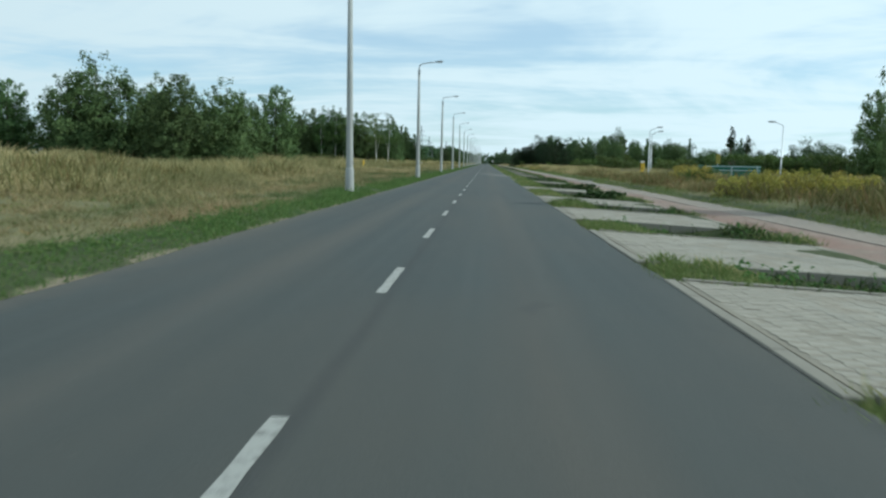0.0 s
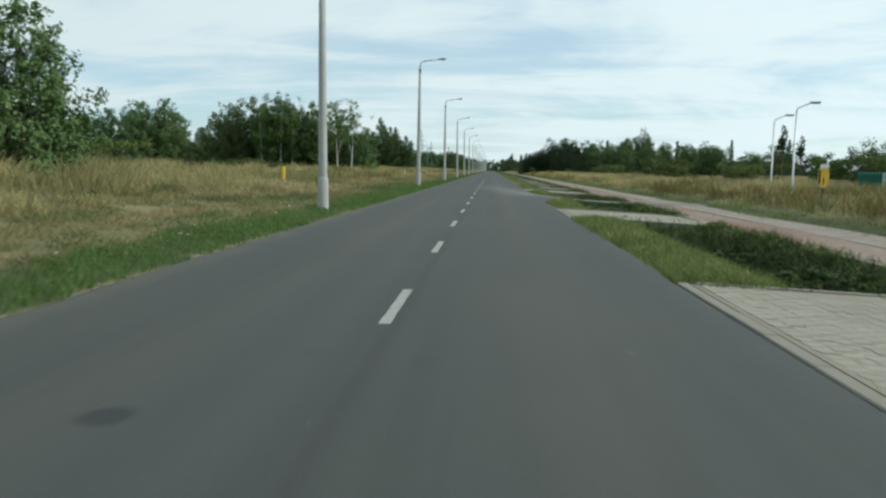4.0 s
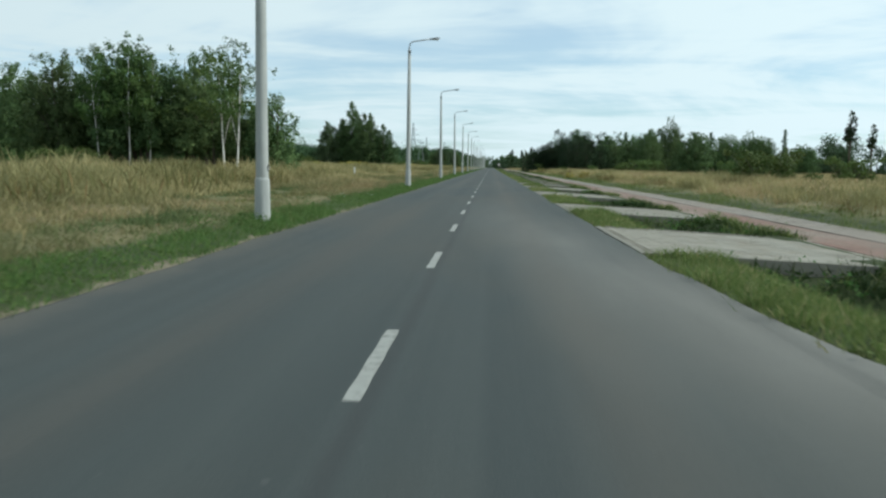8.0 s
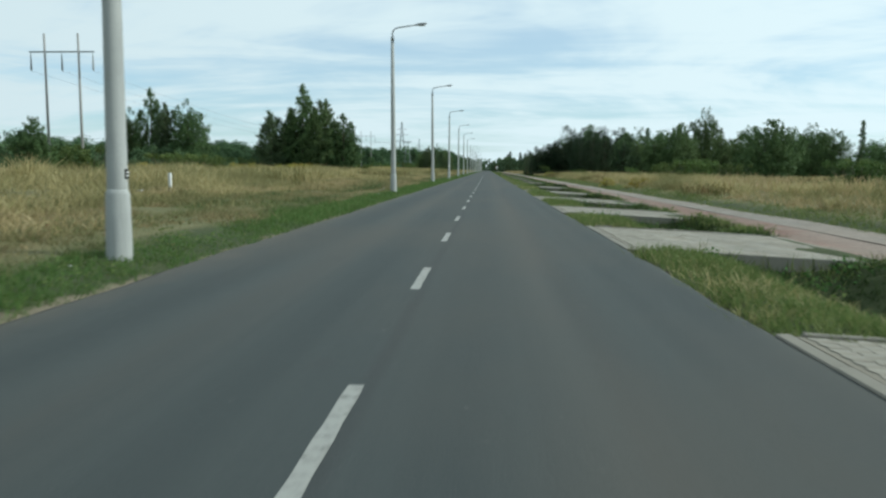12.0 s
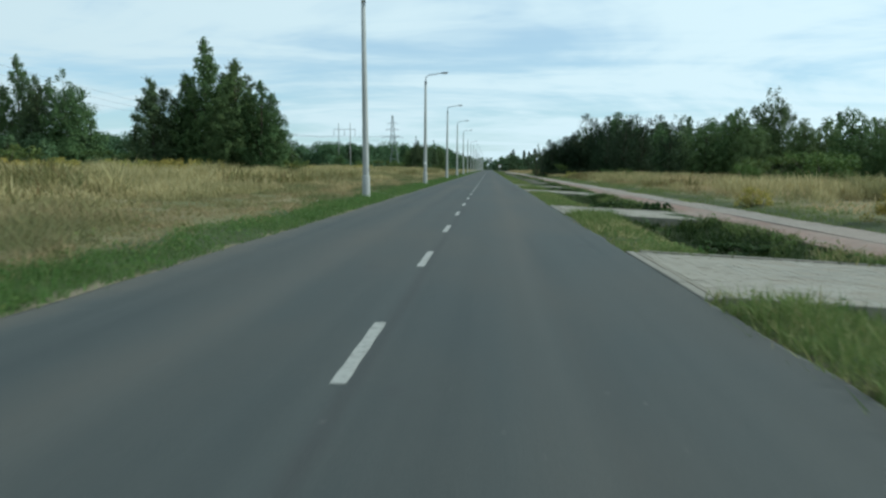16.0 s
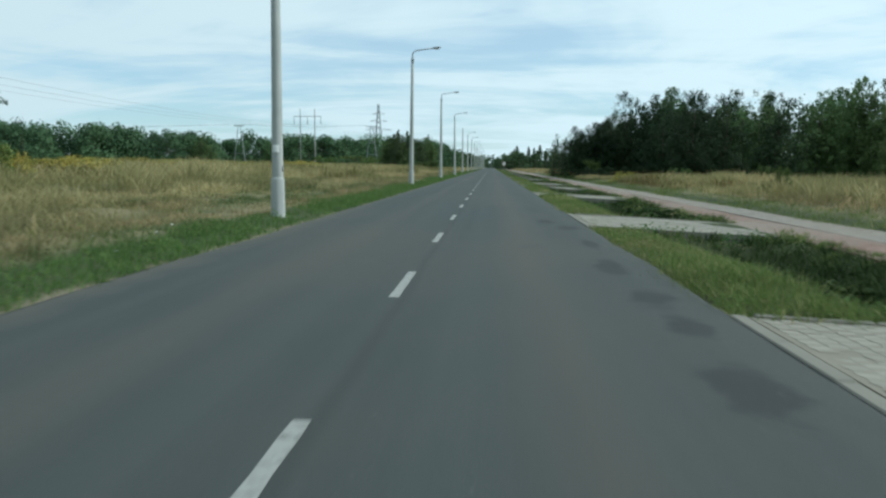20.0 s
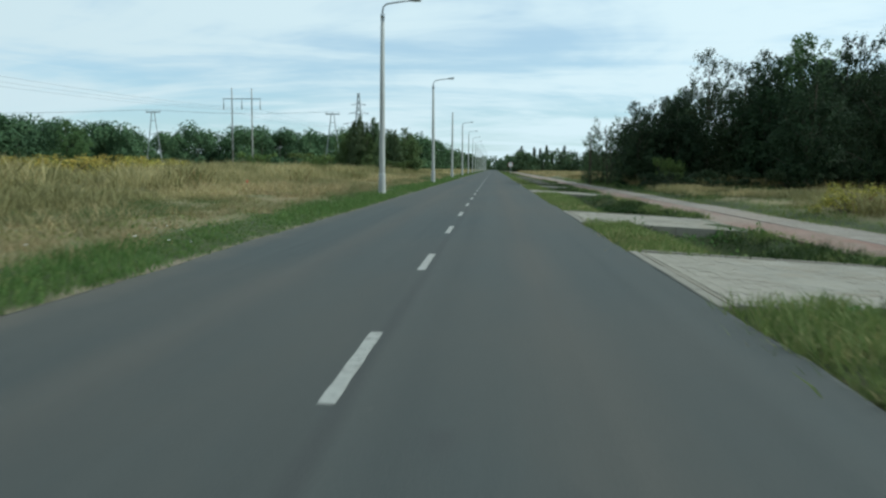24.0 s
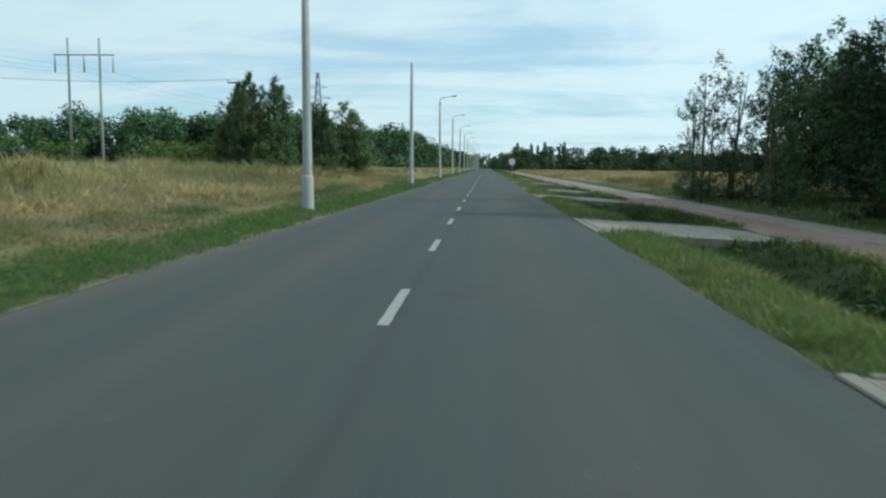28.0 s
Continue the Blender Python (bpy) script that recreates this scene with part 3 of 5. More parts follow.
# cycle track and footway
for name, x0, x1, mat, lab in (("cycle_track", PATH_IN, PATH_MID - 0.04, M_RED, "faded red paved cycle track beside the ditch"),
                               ("footway", PATH_MID + 0.04, PATH_OUT, M_GREY, "pale grey paved footway beside the cycle track")):
    for n_, (ya, yb) in enumerate(((-60, 66.85), (69.7, 900))):
        s = Shape()
        ys = np.concatenate([np.arange(ya, min(yb, 420), 3.0), [min(yb, 420)]] + ([np.arange(450, yb, 50)] if yb > 450 else []))
        w = 0.05 * np.sin(ys * 0.7) + 0.04 * np.sin(ys * 0.23)
        e0 = w if name == "cycle_track" else 0 * w
        e1 = -w if name == "footway" else 0 * w
        vs = [(x0 + a, y, PATH_Z + 0.012 * math.sin(y * 0.4)) for a, y in zip(e0, ys)] + [(x1 + a, y, PATH_Z + 0.012 * math.sin(y * 0.4)) for a, y in zip(e1, ys)]
        vs += [(x, y, PATH_Z - 0.2) for x, y, z in vs]
        n = len(ys)
        s.add(vs, [(i, n + i, n + i + 1, i + 1) for i in range(n - 1)] + [(i, i + 1, 2 * n + i + 1, 2 * n + i) for i in range(n - 1)]
              + [(n + i + 1, n + i, 3 * n + i, 3 * n + i + 1) for i in range(n - 1)])
        tagged(new(name, s.mesh(name, mat)), lab, "pavement", kind="structure")
strip = Shape()
for ya, yb in ((-60, 66.85), (69.7, 420)):
    strip.box(PATH_MID - 0.06, PATH_MID + 0.06, ya, yb, PATH_Z - 0.2, PATH_Z + 0.016, 0.004)
tagged(new("path_edging", strip.mesh("path_edging", M_GREY)), "narrow pale concrete edging between cycle track and footway", "kerb", kind="structure")

# centre line
dash = Shape()
for i in range(8):
    y0, y1 = i * 0.25, (i + 1) * 0.25
    w0, w1 = 0.055 + 0.004 * math.sin(i * 2.1), 0.055 + 0.004 * math.sin((i + 1) * 2.1)
    dash.add([(-w0, y0, 0.004), (w0, y0, 0.004), (w1, y1, 0.004), (-w1, y1, 0.004)], [(0, 1, 2, 3)])
first = tagged(new("lane_dash", dash.mesh("lane_dash", M_DASH)), "worn white painted centre line dash on asphalt", "road marking", "centre line dashes")
first.matrix_basis = pose(0, -12, 0)
for k in range(-1, 110):
    copy_thing(first, pose(0, 6 * k, 0))

# ---- street lamps ----


def lamp_post(name, arm=True, group="street lamps along the road"):
    lab = "tall grey concrete street lamp with a short arm, in the verge" if arm else "tall grey concrete street lamp pole without its arm"
    ob = thing(name, lab, "street lamp", group=group)
    part("base_section", Shape().tube([(0, 0, -0.4), (0, 0, 0.0), (0, 0, 0.92), (0, 0, 1.0)], [0.185, 0.18, 0.165, 0.14], 20, True), M_POLE, ob, smooth=True)
    part("shaft", Shape().tube([(0, 0, 0.95), (0, 0, 1.02), (0, 0, 4.5), (0, 0, 8.35)], [0.142, 0.142, 0.12, 0.09], 18, True), M_POLE, ob, smooth=True)
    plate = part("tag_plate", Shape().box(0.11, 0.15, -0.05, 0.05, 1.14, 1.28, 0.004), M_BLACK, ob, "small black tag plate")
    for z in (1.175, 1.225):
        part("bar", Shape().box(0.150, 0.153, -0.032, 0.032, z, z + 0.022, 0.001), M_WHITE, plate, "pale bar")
    if arm:
        part("collar", Shape().tube([(0, 0, 8.25), (0, 0, 8.45)], [0.10, 0.095], 14), M_ZINC, ob, smooth=True)
        bend = [(0, 0, 8.35), (0, 0, 8.62), (0.04, 0, 8.76), (0.14, 0, 8.86), (0.32, 0, 8.92), (0.8, 0, 8.99), (1.3, 0, 9.06)]
        part("arm", Shape().tube(bend, [0.042] * 7, 10), M_ZINC, ob, smooth=True)
        head = Shape()
        secs = [(1.22, 0.05, 0.04), (1.32, 0.10, 0.055), (1.55, 0.14, 0.07), (1.78, 0.13, 0.06), (1.88, 0.06, 0.03)]
        vs = []
        for x, w, h in secs:
            z = 9.03 + (x - 1.2) * 0.13
            vs += [(x, -w, z), (x, -w * 0.7, z + h), (x, w * 0.7, z + h), (x, w, z), (x, w * 0.75, z - h * 0.5), (x, -w * 0.75, z - h * 0.5)]
        fs = [(i * 6 + j, i * 6 + (j + 1) % 6, i * 6 + 6 + (j + 1) % 6, i * 6 + 6 + j) for i in range(4) for j in range(6)]
        head.add(vs, fs + [(5, 4, 3, 2, 1, 0), (24, 25, 26, 27, 28, 29)])
        hd = part("lamp_head", head, M_LAMP, ob, "grey lamp head")
        part("lens", Shape().box(1.42, 1.80, -0.09, 0.09, 9.00, 9.045, 0.015), M_GLASS, hd, "pale glass lens")
    return ob


POLE_X, POLE_Z = -4.36, 0.10
POLES = [22.5, 53.2, 84.75, 115.7, 147.6, 178.3, 209.1, 241.7, 272.3, 303.8] + [368.0 + 31.4 * i for i in range(14)]
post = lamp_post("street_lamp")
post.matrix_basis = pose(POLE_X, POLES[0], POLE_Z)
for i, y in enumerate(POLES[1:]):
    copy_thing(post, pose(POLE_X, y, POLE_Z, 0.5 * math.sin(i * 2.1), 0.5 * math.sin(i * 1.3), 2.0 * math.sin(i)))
sheet = Shape()
arc = [(0.139 * math.sin(a), -0.139 * math.cos(a)) for a in (-0.6, -0.3, 0.0, 0.3, 0.6)]
sheet.add([(x, y, z) for z in (1.62, 1.80) for x, y in arc] + [(x * 1.03, y * 1.03, z) for z in (1.62, 1.80) for x, y in arc],
          [q for i in range(4) for q in ((i, i + 1, i + 6, i + 5)[::-1], (10 + i, 11 + i, 16 + i, 15 + i))])
note = tagged(new("paper_notice", sheet.mesh("paper_notice", M_WHITE)), "small white paper notice stuck round a lamp pole", "notice")
note.matrix_basis = pose(POLE_X, POLES[6], POLE_Z)
bare = lamp_post("street_lamp", False)
bare.matrix_basis = pose(POLE_X, 335.0, POLE_Z)

# lamps by the side road
side = thing("street_lamp", "slim galvanised street lamp with a tilted arm beside the side road", "street lamp", (18.2, 74.6, 0), "street lamps by the side road")
part("pole", Shape().tube([(0, 0, -0.3), (0, 0, 1.0), (0, 0, 1.05), (0, 0, 5.0)], [0.075, 0.07, 0.055, 0.042], 12), M_ZINC, side, smooth=True)
part("arm", Shape().tube([(0, 0, 4.95), (0.06, 0, 5.08), (0.35, 0, 5.22), (0.8, 0, 5.40)], [0.032] * 4, 8), M_ZINC, side, smooth=True)
hd = part("lamp_head", Shape().box(0.72, 1.3, -0.13, 0.13, 5.36, 5.47, 0.04), M_LAMP, side, "grey lamp head")
part("lens", Shape().box(0.85, 1.22, -0.09, 0.09, 5.335, 5.362, 0.008), M_GLASS, hd)
copy_thing(side, pose(20.5, 84.5, 0.0))
copy_thing(side, pose(27.0, 61.5, 0.0, 0, 0, 175))

# ---- trees ----


def leaves(c, size, rng, normal=None):
    """Small pointed leaf sprays at the points c."""
    n = len(c)
    a = rng.normal(size=(n, 3))
    if normal is not None:
        a -= normal * np.sum(a * normal, 1, keepdims=True) * 0.75
    a /= np.linalg.norm(a, axis=1, keepdims=True) + 1e-9
    b = np.cross(a, rng.normal(size=(n, 3)) if normal is None else normal + 0.5 * rng.normal(size=(n, 3)))
    b /= np.linalg.norm(b, axis=1, keepdims=True) + 1e-9
    s = np.asarray(size).reshape(-1, 1)
    w = s * rng.uniform(0.55, 0.9, (n, 1))
    v = np.stack([c - a * s * 0.4 - b * w * 0.55, c + b * w * 0.55 - a * s * 0.25, c + a * s * 0.6], 1).reshape(-1, 3)
    return v, np.arange(n * 3).reshape(n, 3)


def blob_points(rng, centres, radii, n, stray=0.10):
    p = radii ** 2 / np.sum(radii ** 2)
    k = rng.choice(len(radii), n, p=p)
    d = rng.normal(size=(n, 3))
    d /= np.linalg.norm(d, axis=1, keepdims=True)
    r = radii[k, None] * (rng.uniform(0.45, 1.0, (n, 1)) ** 0.5 * rng.uniform(0.85, 1.12, (n, 1)) if stray else 1.08 * rng.uniform(0.05, 1.0, (n, 1)) ** 0.42)
    r = r * np.where(rng.uniform(0, 1, (n, 1)) < stray, rng.uniform(1.05, 1.4, (n, 1)), 1.0)
    return centres[k] + d * r * np.array([1, 1, 0.85]), d


def broad_tree(seed, h, wide, low, nblob, nleaf, size, bark, leaf, profile=0.75, name="tree", label="", trunks=1, group="", lean=0.03, limbs=14, stout=0.018, leaders=5, taper=0.70):
    """A leafy tree: several leaders of uneven height, each with leafy shoots that taper outwards and up."""
    rng = np.random.default_rng(seed)
    ob = thing(name, label, "tree", group=group)
    la = rng.uniform(0, 6.283) + np.arange(leaders) * 6.283 / leaders + rng.normal(size=leaders) * 0.35
    lr = wide * rng.uniform(0.30, 0.60, leaders)
    lh = h * rng.uniform(0.70, 0.96, leaders)
    lw = wide * rng.uniform(0.62, 0.86, leaders)
    lr[0], lh[0], lw[0] = 0.08 * wide, h, 0.80 * wide
    ax, ay = lr * np.cos(la), lr * np.sin(la)
    n = int(nblob * 9)
    own = rng.choice(leaders, n, p=lw ** 2 / np.sum(lw ** 2))
    u = rng.permutation((np.arange(n) + rng.uniform(0, 1, n)) / n)
    a = np.arange(n) * 2.39996 + rng.normal(size=n) * 0.3
    lobe = 1 + 0.20 * np.sin(3 * a + seed + 5 * u) + 0.14 * np.sin(5 * a + 2 * seed - 7 * u)
    r = lw[own] * np.sin(np.pi * np.clip(u * taper + 0.22, 0, 1)) ** profile * np.sqrt(rng.uniform(0.1, 1, n)) * lobe
    end = np.stack([ax[own] + r * np.cos(a), ay[own] + r * np.sin(a), low * h + u * (lh[own] - low * h)], 1)
    ln = wide * rng.uniform(0.16, 0.34, n) * (1.1 - 0.4 * u)
    out = np.stack([np.cos(a) * (1 - 0.35 * u), np.sin(a) * (1 - 0.35 * u), 0.25 + 0.65 * u], 1)
    out /= np.linalg.norm(out, axis=1, keepdims=True)
    start = end - out * ln[:, None]
    start[:, 2] = np.maximum(start[:, 2], low * h * 0.9)
    k = rng.choice(n, nleaf, p=ln ** 1.5 / np.sum(ln ** 1.5))
    q = rng.uniform(0, 1, (nleaf, 1)) ** 0.8 * 1.04
    off = rng.normal(size=(nleaf, 3)) * 0.6
    pts = start[k] + (end - start)[k] * q + off * ln[k, None] * 0.62 * (1.05 - 0.6 * q)
    pts[:, 2] = np.maximum(pts[:, 2], 0.05)
    nrm = out[k] * 0.7 + off * 0.7 + np.array([0, 0, 0.25])
    nrm /= np.linalg.norm(nrm, axis=1, keepdims=True) + 1e-9
    v, f = leaves(pts, rng.uniform(0.6, 1.3, nleaf) * size, rng, nrm)
    twigs = Shape()
    for t in range(trunks):
        wood = Shape()
        bx, by = (rng.normal(size=2) * 0.35 if trunks > 1 else (0, 0))
        lx_, ly_ = rng.normal(size=2) * lean * h
        line = [(bx + lx_ * p + 0.05 * math.sin(p * 7 + t), by + ly_ * p, p * h * 0.88 - (0.3 if p == 0 else 0)) for p in (0, 0.15, 0.35, 0.6, 0.8, 1)]
        r0 = stout * h / (1 + 0.3 * (trunks - 1))
        wood.tube(line, [r0 * 1.25, r0, r0 * 0.85, r0 * 0.6, r0 * 0.35, r0 * 0.1], 9)
        for i in rng.choice(n, min(n, limbs // trunks), replace=False):
            j = int(min(max(start[i][2] / h / 0.88 - 0.25, 0.15), 0.75) * 5)
            p0 = Vector(line[j]).lerp(Vector(line[j + 1]), 0.5)
            p1, p2 = Vector(start[i]), Vector(end[i])
            twigs.tube([p0, p0.lerp(p1, 0.55) + Vector((0, 0, 0.03 * h)), p1, p2], [r0 * 0.38, r0 * 0.26, r0 * 0.15, r0 * 0.04], 6)
        part("trunk", wood, bark, ob, smooth=True)
    if twigs.v:
        tagged(part("limb", twigs, bark, ob, smooth=True), kind="stuff")
    part("crown", array_mesh("crown", v, f, leaf), leaf, ob)
    return ob


def conifer(seed, h, wide, nleaf, size, label, droop=0.25):
    rng = np.random.default_rng(seed)
    ob = thing("conifer", label, "tree")
    wood = Shape().tube([(0, 0, -0.3), (0.03, 0, h * 0.3), (0, 0.04, h * 0.7), (0, 0, h * 0.99)], [0.016 * h, 0.013 * h, 0.007 * h, 0.002 * h], 9)
    twigs = Shape()
    pts = []
    for i in range(84):
        u = (i + rng.uniform(0, 1)) / 84
        z0 = h * (0.02 + 0.96 * u)
        ln = wide * (1 - u) ** 0.62 * rng.uniform(0.6, 1.1) + 0.15
        a = rng.uniform(0, 6.283)
        end = Vector((math.cos(a) * ln, math.sin(a) * ln, z0 - droop * ln + 0.25 * ln * u))
        twigs.tube([(0, 0, z0), end * 0.55 + Vector((0, 0, z0 * 0.45)), end], [0.03, 0.018, 0.005], 5)
        m = max(6, int(nleaf / 84 * (0.35 + 1.3 * (1 - u))))
        q = rng.uniform(0.15, 1.05, m) ** 0.7
        base = np.array([0, 0, z0]) + q[:, None] * (np.array(end) - np.array([0, 0, z0]))
        pts.append(base + rng.normal(size=(m, 3)) * np.array([1, 1, 0.6]) * (0.15 * ln + 0.16))
    pts = np.concatenate(pts)
    v, f = leaves(pts, rng.uniform(0.6, 1.2, len(pts)) * size, rng)
    part("trunk", wood, M_BARK, ob, smooth=True)
    tagged(part("branch", twigs, M_BARK, ob, smooth=True), kind="stuff")
    part("crown", array_mesh("crown", v, f, M_NEEDLE), M_NEEDLE, ob)
    return ob


def bush(seed, h, wide, nleaf, size, leaf, label, name="bush", category="bush", nb=30, fine=1.0):
    rng = np.random.default_rng(seed)
    ob = thing(name, label, category)
    cen = np.stack([np.clip(rng.normal(size=nb), -1.6, 1.6) * wide * 0.30, np.clip(rng.normal(size=nb), -1.6, 1.6) * wide * 0.30, np.concatenate([rng.uniform(0.05, 0.3, nb // 2), rng.uniform(0.3, 0.75, nb - nb // 2)]) * h], 1)
    br = rng.uniform(0.10, 0.24, nb) * min(wide, h) * fine
    pts, nrm = blob_points(rng, cen, br, nleaf)
    pts[:, 2] = np.maximum(pts[:, 2], 0.0)
    v, f = leaves(pts, rng.uniform(0.6, 1.3, nleaf) * size, rng, nrm)
    wood = Shape()
    for c in cen:
        wood.tube([(c[0] * 0.2, c[1] * 0.2, -0.1), (c[0] * 0.6, c[1] * 0.6, c[2] * 0.5), tuple(c)], [0.012 * h, 0.008 * h, 0.003 * h], 5)
    tagged(part("stem", wood, M_BARK, ob, smooth=True), kind="stuff")
    part("foliage", array_mesh("foliage", v, f, leaf), leaf, ob)
    return ob


def plant(first, spots, base_h, more=False):
    """Places a plant and its copies: spots are x, y, height, width factor."""
    for i, (x, y, h, w) in enumerate(spots):
        z = float(ground_z(np.array(x), np.array(y))) - 0.05
        k = (h - max(0, z)) / base_h if x < 0 else h / base_h
        m = pose(x, y, z, 0, 0, (x * 37 + y * 53) % 360)
        ob = first if i == 0 and not more else copy_thing(first, m)
        ob.matrix_basis = m @ Matrix.Diagonal((k * w, k * w, k, 1))


broad = "dark green leafy tree at the edge of the meadow"
t1 = broad_tree(11, 8, 3.3, 0.04, 40, 20000, 0.20, M_BARK, M_LEAF, label=broad)
plant(t1, [(-17.2, 58.2, 7.6, 0.95), (-22.3, 49.5, 7.6, 1.0), (-33.5, 56, 7.6, 1.3), (-24.5, 60, 6.6, 1.2), (-38, 53, 7.4, 1.1), (-43, 58, 7.6, 1.2), (-54, 148, 11.4, 0.8), (-50.3, 148, 11.8, 0.75), (-45, 150, 7.5, 1), (-78, 184, 13, 0.9), (-63, 181, 12, 0.9), (47.1, 295.4, 12, 0.8), (45, 286, 12.3, 0.7), (57, 261, 9, 1), (35, 200, 7.6, 1.0), (54, 100, 12, 0.9), (27, 303, 12.8, 0.75),
          (36, 306, 11, 0.9), (38, 318, 11.5, 0.9)], 8)
t2 = broad_tree(23, 9, 3.8, 0.05, 42, 21000, 0.21, M_BARK, M_LEAF, profile=0.6, label=broad)
plant(t2, [(-19.6, 53.2, 7.7, 1.0), (-30.2, 53, 9.6, 1.0), (-26.6, 55.5, 8.3, 0.9), (-70, 178, 14, 0.8), (-52.3, 239.9, 13.4, 0.85), (49.3, 281, 15.2, 0.75), (62, 255, 10.4, 1), (75, 257, 7.5, 1.3), (24.3, 335, 11.4, 0.8), (32, 330, 12, 0.9), (38, 300, 12, 0.8), (30, 304, 11.5, 0.8),
          (68, 268, 9.5, 1.2), (-66, 246, 12.5, 0.9)], 9)
aspen = "tall aspen with a bare lower trunk in a grove"
t3 = broad_tree(31, 10, 3.4, 0.20, 36, 17000, 0.20, M_BARK, M_LEAF, profile=0.5, label=aspen, group="aspen grove", trunks=2)
plant(t3, [(-32.3, 124.5, 9.6, 1), (-28.8, 126, 10.8, 0.95), (-25.2, 122, 10.6, 0.9), (-22, 124.5, 10.2, 0.9), (-19.2, 121.5, 9.8, 0.8), (-30.2, 121.5, 9.6, 0.8), (-23.8, 121, 10.2, 0.85), (-17.6, 124, 6.4, 0.8)], 10)
birch = broad_tree(47, 9, 2.3, 0.46, 13, 3800, 0.15, M_BIRCH, M_LEAF_BIRCH, label="slender white-barked birch with a thin crown", name="birch", trunks=1, lean=0.05, stout=0.0066, limbs=5)
plant(birch, [(-14.6, 113.5, 9.0, 1.0), (-16.9, 118.2, 9.3, 1.1), (-24.2, 119.6, 9.6, 0.9), (-22.9, 119.9, 9.2, 0.8), (-26.4, 119.8, 9.0, 0.9)], 9)
t4 = broad_tree(59, 6, 2.3, 0.02, 36, 14000, 0.16, M_BARK, M_LEAF, label="young green leafy tree with low branches", profile=0.9)
plant(t4, [(-14.2, 120.8, 6.3, 0.95), (-28.2, 220, 8.6, 1.0), (-22, 219, 8.2, 1.0), (-20.0, 217.5, 6.2, 0.9), (-31.5, 219.5, 7.0, 1.1), (-12.9, 356, 7.6, 1.0), (-15.0, 352, 7.2, 1.0), (-16.0, 338.6, 6.0, 0.9), (-18.6, 341, 6.9, 1.0), (-17.0, 345, 6.2, 1.0), (-30, 128, 5.4, 1.3), (-25, 128.5, 5.6, 1.3), (-20.3, 127.5, 5.6, 1.2), (-16.6, 125, 5.6, 1.1), (-35, 284, 4.9, 1.2), (-26.5, 284, 4.3, 1.1), (-36, 166, 5.5, 1), (-46, 172, 5, 1.1), (40, 330, 9, 1), (50, 310, 9.5, 1), (58, 290, 9, 1.1), (-20.5, 346, 6.2, 1)], 6)
spire = "tall green leafy tree with a pointed top in the dry meadow"
t5 = broad_tree(131, 12, 3.5, 0.02, 46, 24000, 0.21, M_BARK, M_LEAF, label=spire, profile=0.85, leaders=5, taper=0.765)
plant(t5, [(-26.7, 219, 13.8, 0.9), (-22.6, 215.6, 11.3, 0.95), (-19.8, 214.5, 9.2, 1.1), (-60.5, 243, 15.8, 0.75)], 12)
t6 = broad_tree(137, 11, 3.3, 0.02, 44, 22000, 0.21, M_BARK, M_LEAF_PALE, label=spire, profile=0.8, leaders=4, taper=0.76)
plant(t6, [(-31, 217, 9.8, 1.1), (-24.5, 221, 11.6, 1), (-57, 241.5, 13, 0.85), (-29, 222, 10.5, 1), (-15.4, 340, 8.1, 0.85), (-17.1, 339, 8.3, 0.8), (-13.9, 351, 7.0, 0.85)], 11)
pine = conifer(67, 13, 1.6, 1800, 0.5, "thin tall pine standing over the far woods", -0.1)
plant(pine, [(66, 244, 10.5, 0.6), (88, 262, 11.5, 0.7), (55, 300, 12, 0.9), (42, 308, 12.5, 1), (60, 280, 11.5, 0.9)], 13)

bare = broad_tree(151, 14, 1.7, 0.55, 16, 1800, 0.4, M_BARK, M_LEAF_DARK, label="tall pine with a bare stem and a small dark crown", profile=0.7)
plant(bare, [(76.6, 236, 13.9, 0.9), (82.6, 239, 11.4, 0.85)], 14)

# the grove close to the footway, fine leaves coloured dark for its backlit side
near_lab = "dense leafy tree overhanging the footway, leaves toned for shade"
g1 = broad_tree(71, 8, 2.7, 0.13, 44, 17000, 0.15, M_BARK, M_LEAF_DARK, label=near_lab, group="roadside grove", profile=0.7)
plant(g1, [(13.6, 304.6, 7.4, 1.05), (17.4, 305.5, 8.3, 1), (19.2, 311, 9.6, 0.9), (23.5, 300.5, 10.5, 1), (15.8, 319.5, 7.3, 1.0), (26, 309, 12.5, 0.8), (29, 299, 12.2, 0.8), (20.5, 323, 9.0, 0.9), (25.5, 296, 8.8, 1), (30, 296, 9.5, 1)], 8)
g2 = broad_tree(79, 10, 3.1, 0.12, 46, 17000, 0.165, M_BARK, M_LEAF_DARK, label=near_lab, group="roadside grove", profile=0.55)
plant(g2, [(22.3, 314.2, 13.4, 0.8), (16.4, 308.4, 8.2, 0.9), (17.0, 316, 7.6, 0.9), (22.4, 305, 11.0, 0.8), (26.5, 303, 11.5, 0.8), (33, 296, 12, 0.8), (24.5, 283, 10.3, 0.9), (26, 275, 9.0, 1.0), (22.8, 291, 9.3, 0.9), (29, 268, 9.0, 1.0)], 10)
g3 = broad_tree(83, 6.5, 1.8, 0.04, 16, 5000, 0.11, M_BARK, M_LEAF_PALE, label="pale thin-leaved young tree at the end of the grove", profile=0.8, trunks=3, lean=0.06)
plant(g3, [(12.1, 319, 7.1, 1.0), (12.9, 313, 6.3, 1), (14, 317, 7.0, 1), (12.0, 323, 6.6, 0.8)], 6.5)
fill = broad_tree(89, 9, 3.3, 0.02, 44, 16000, 0.21, M_BARK, M_LEAF, label="dark leafy tree in the thicket behind the dry grass", profile=0.6)
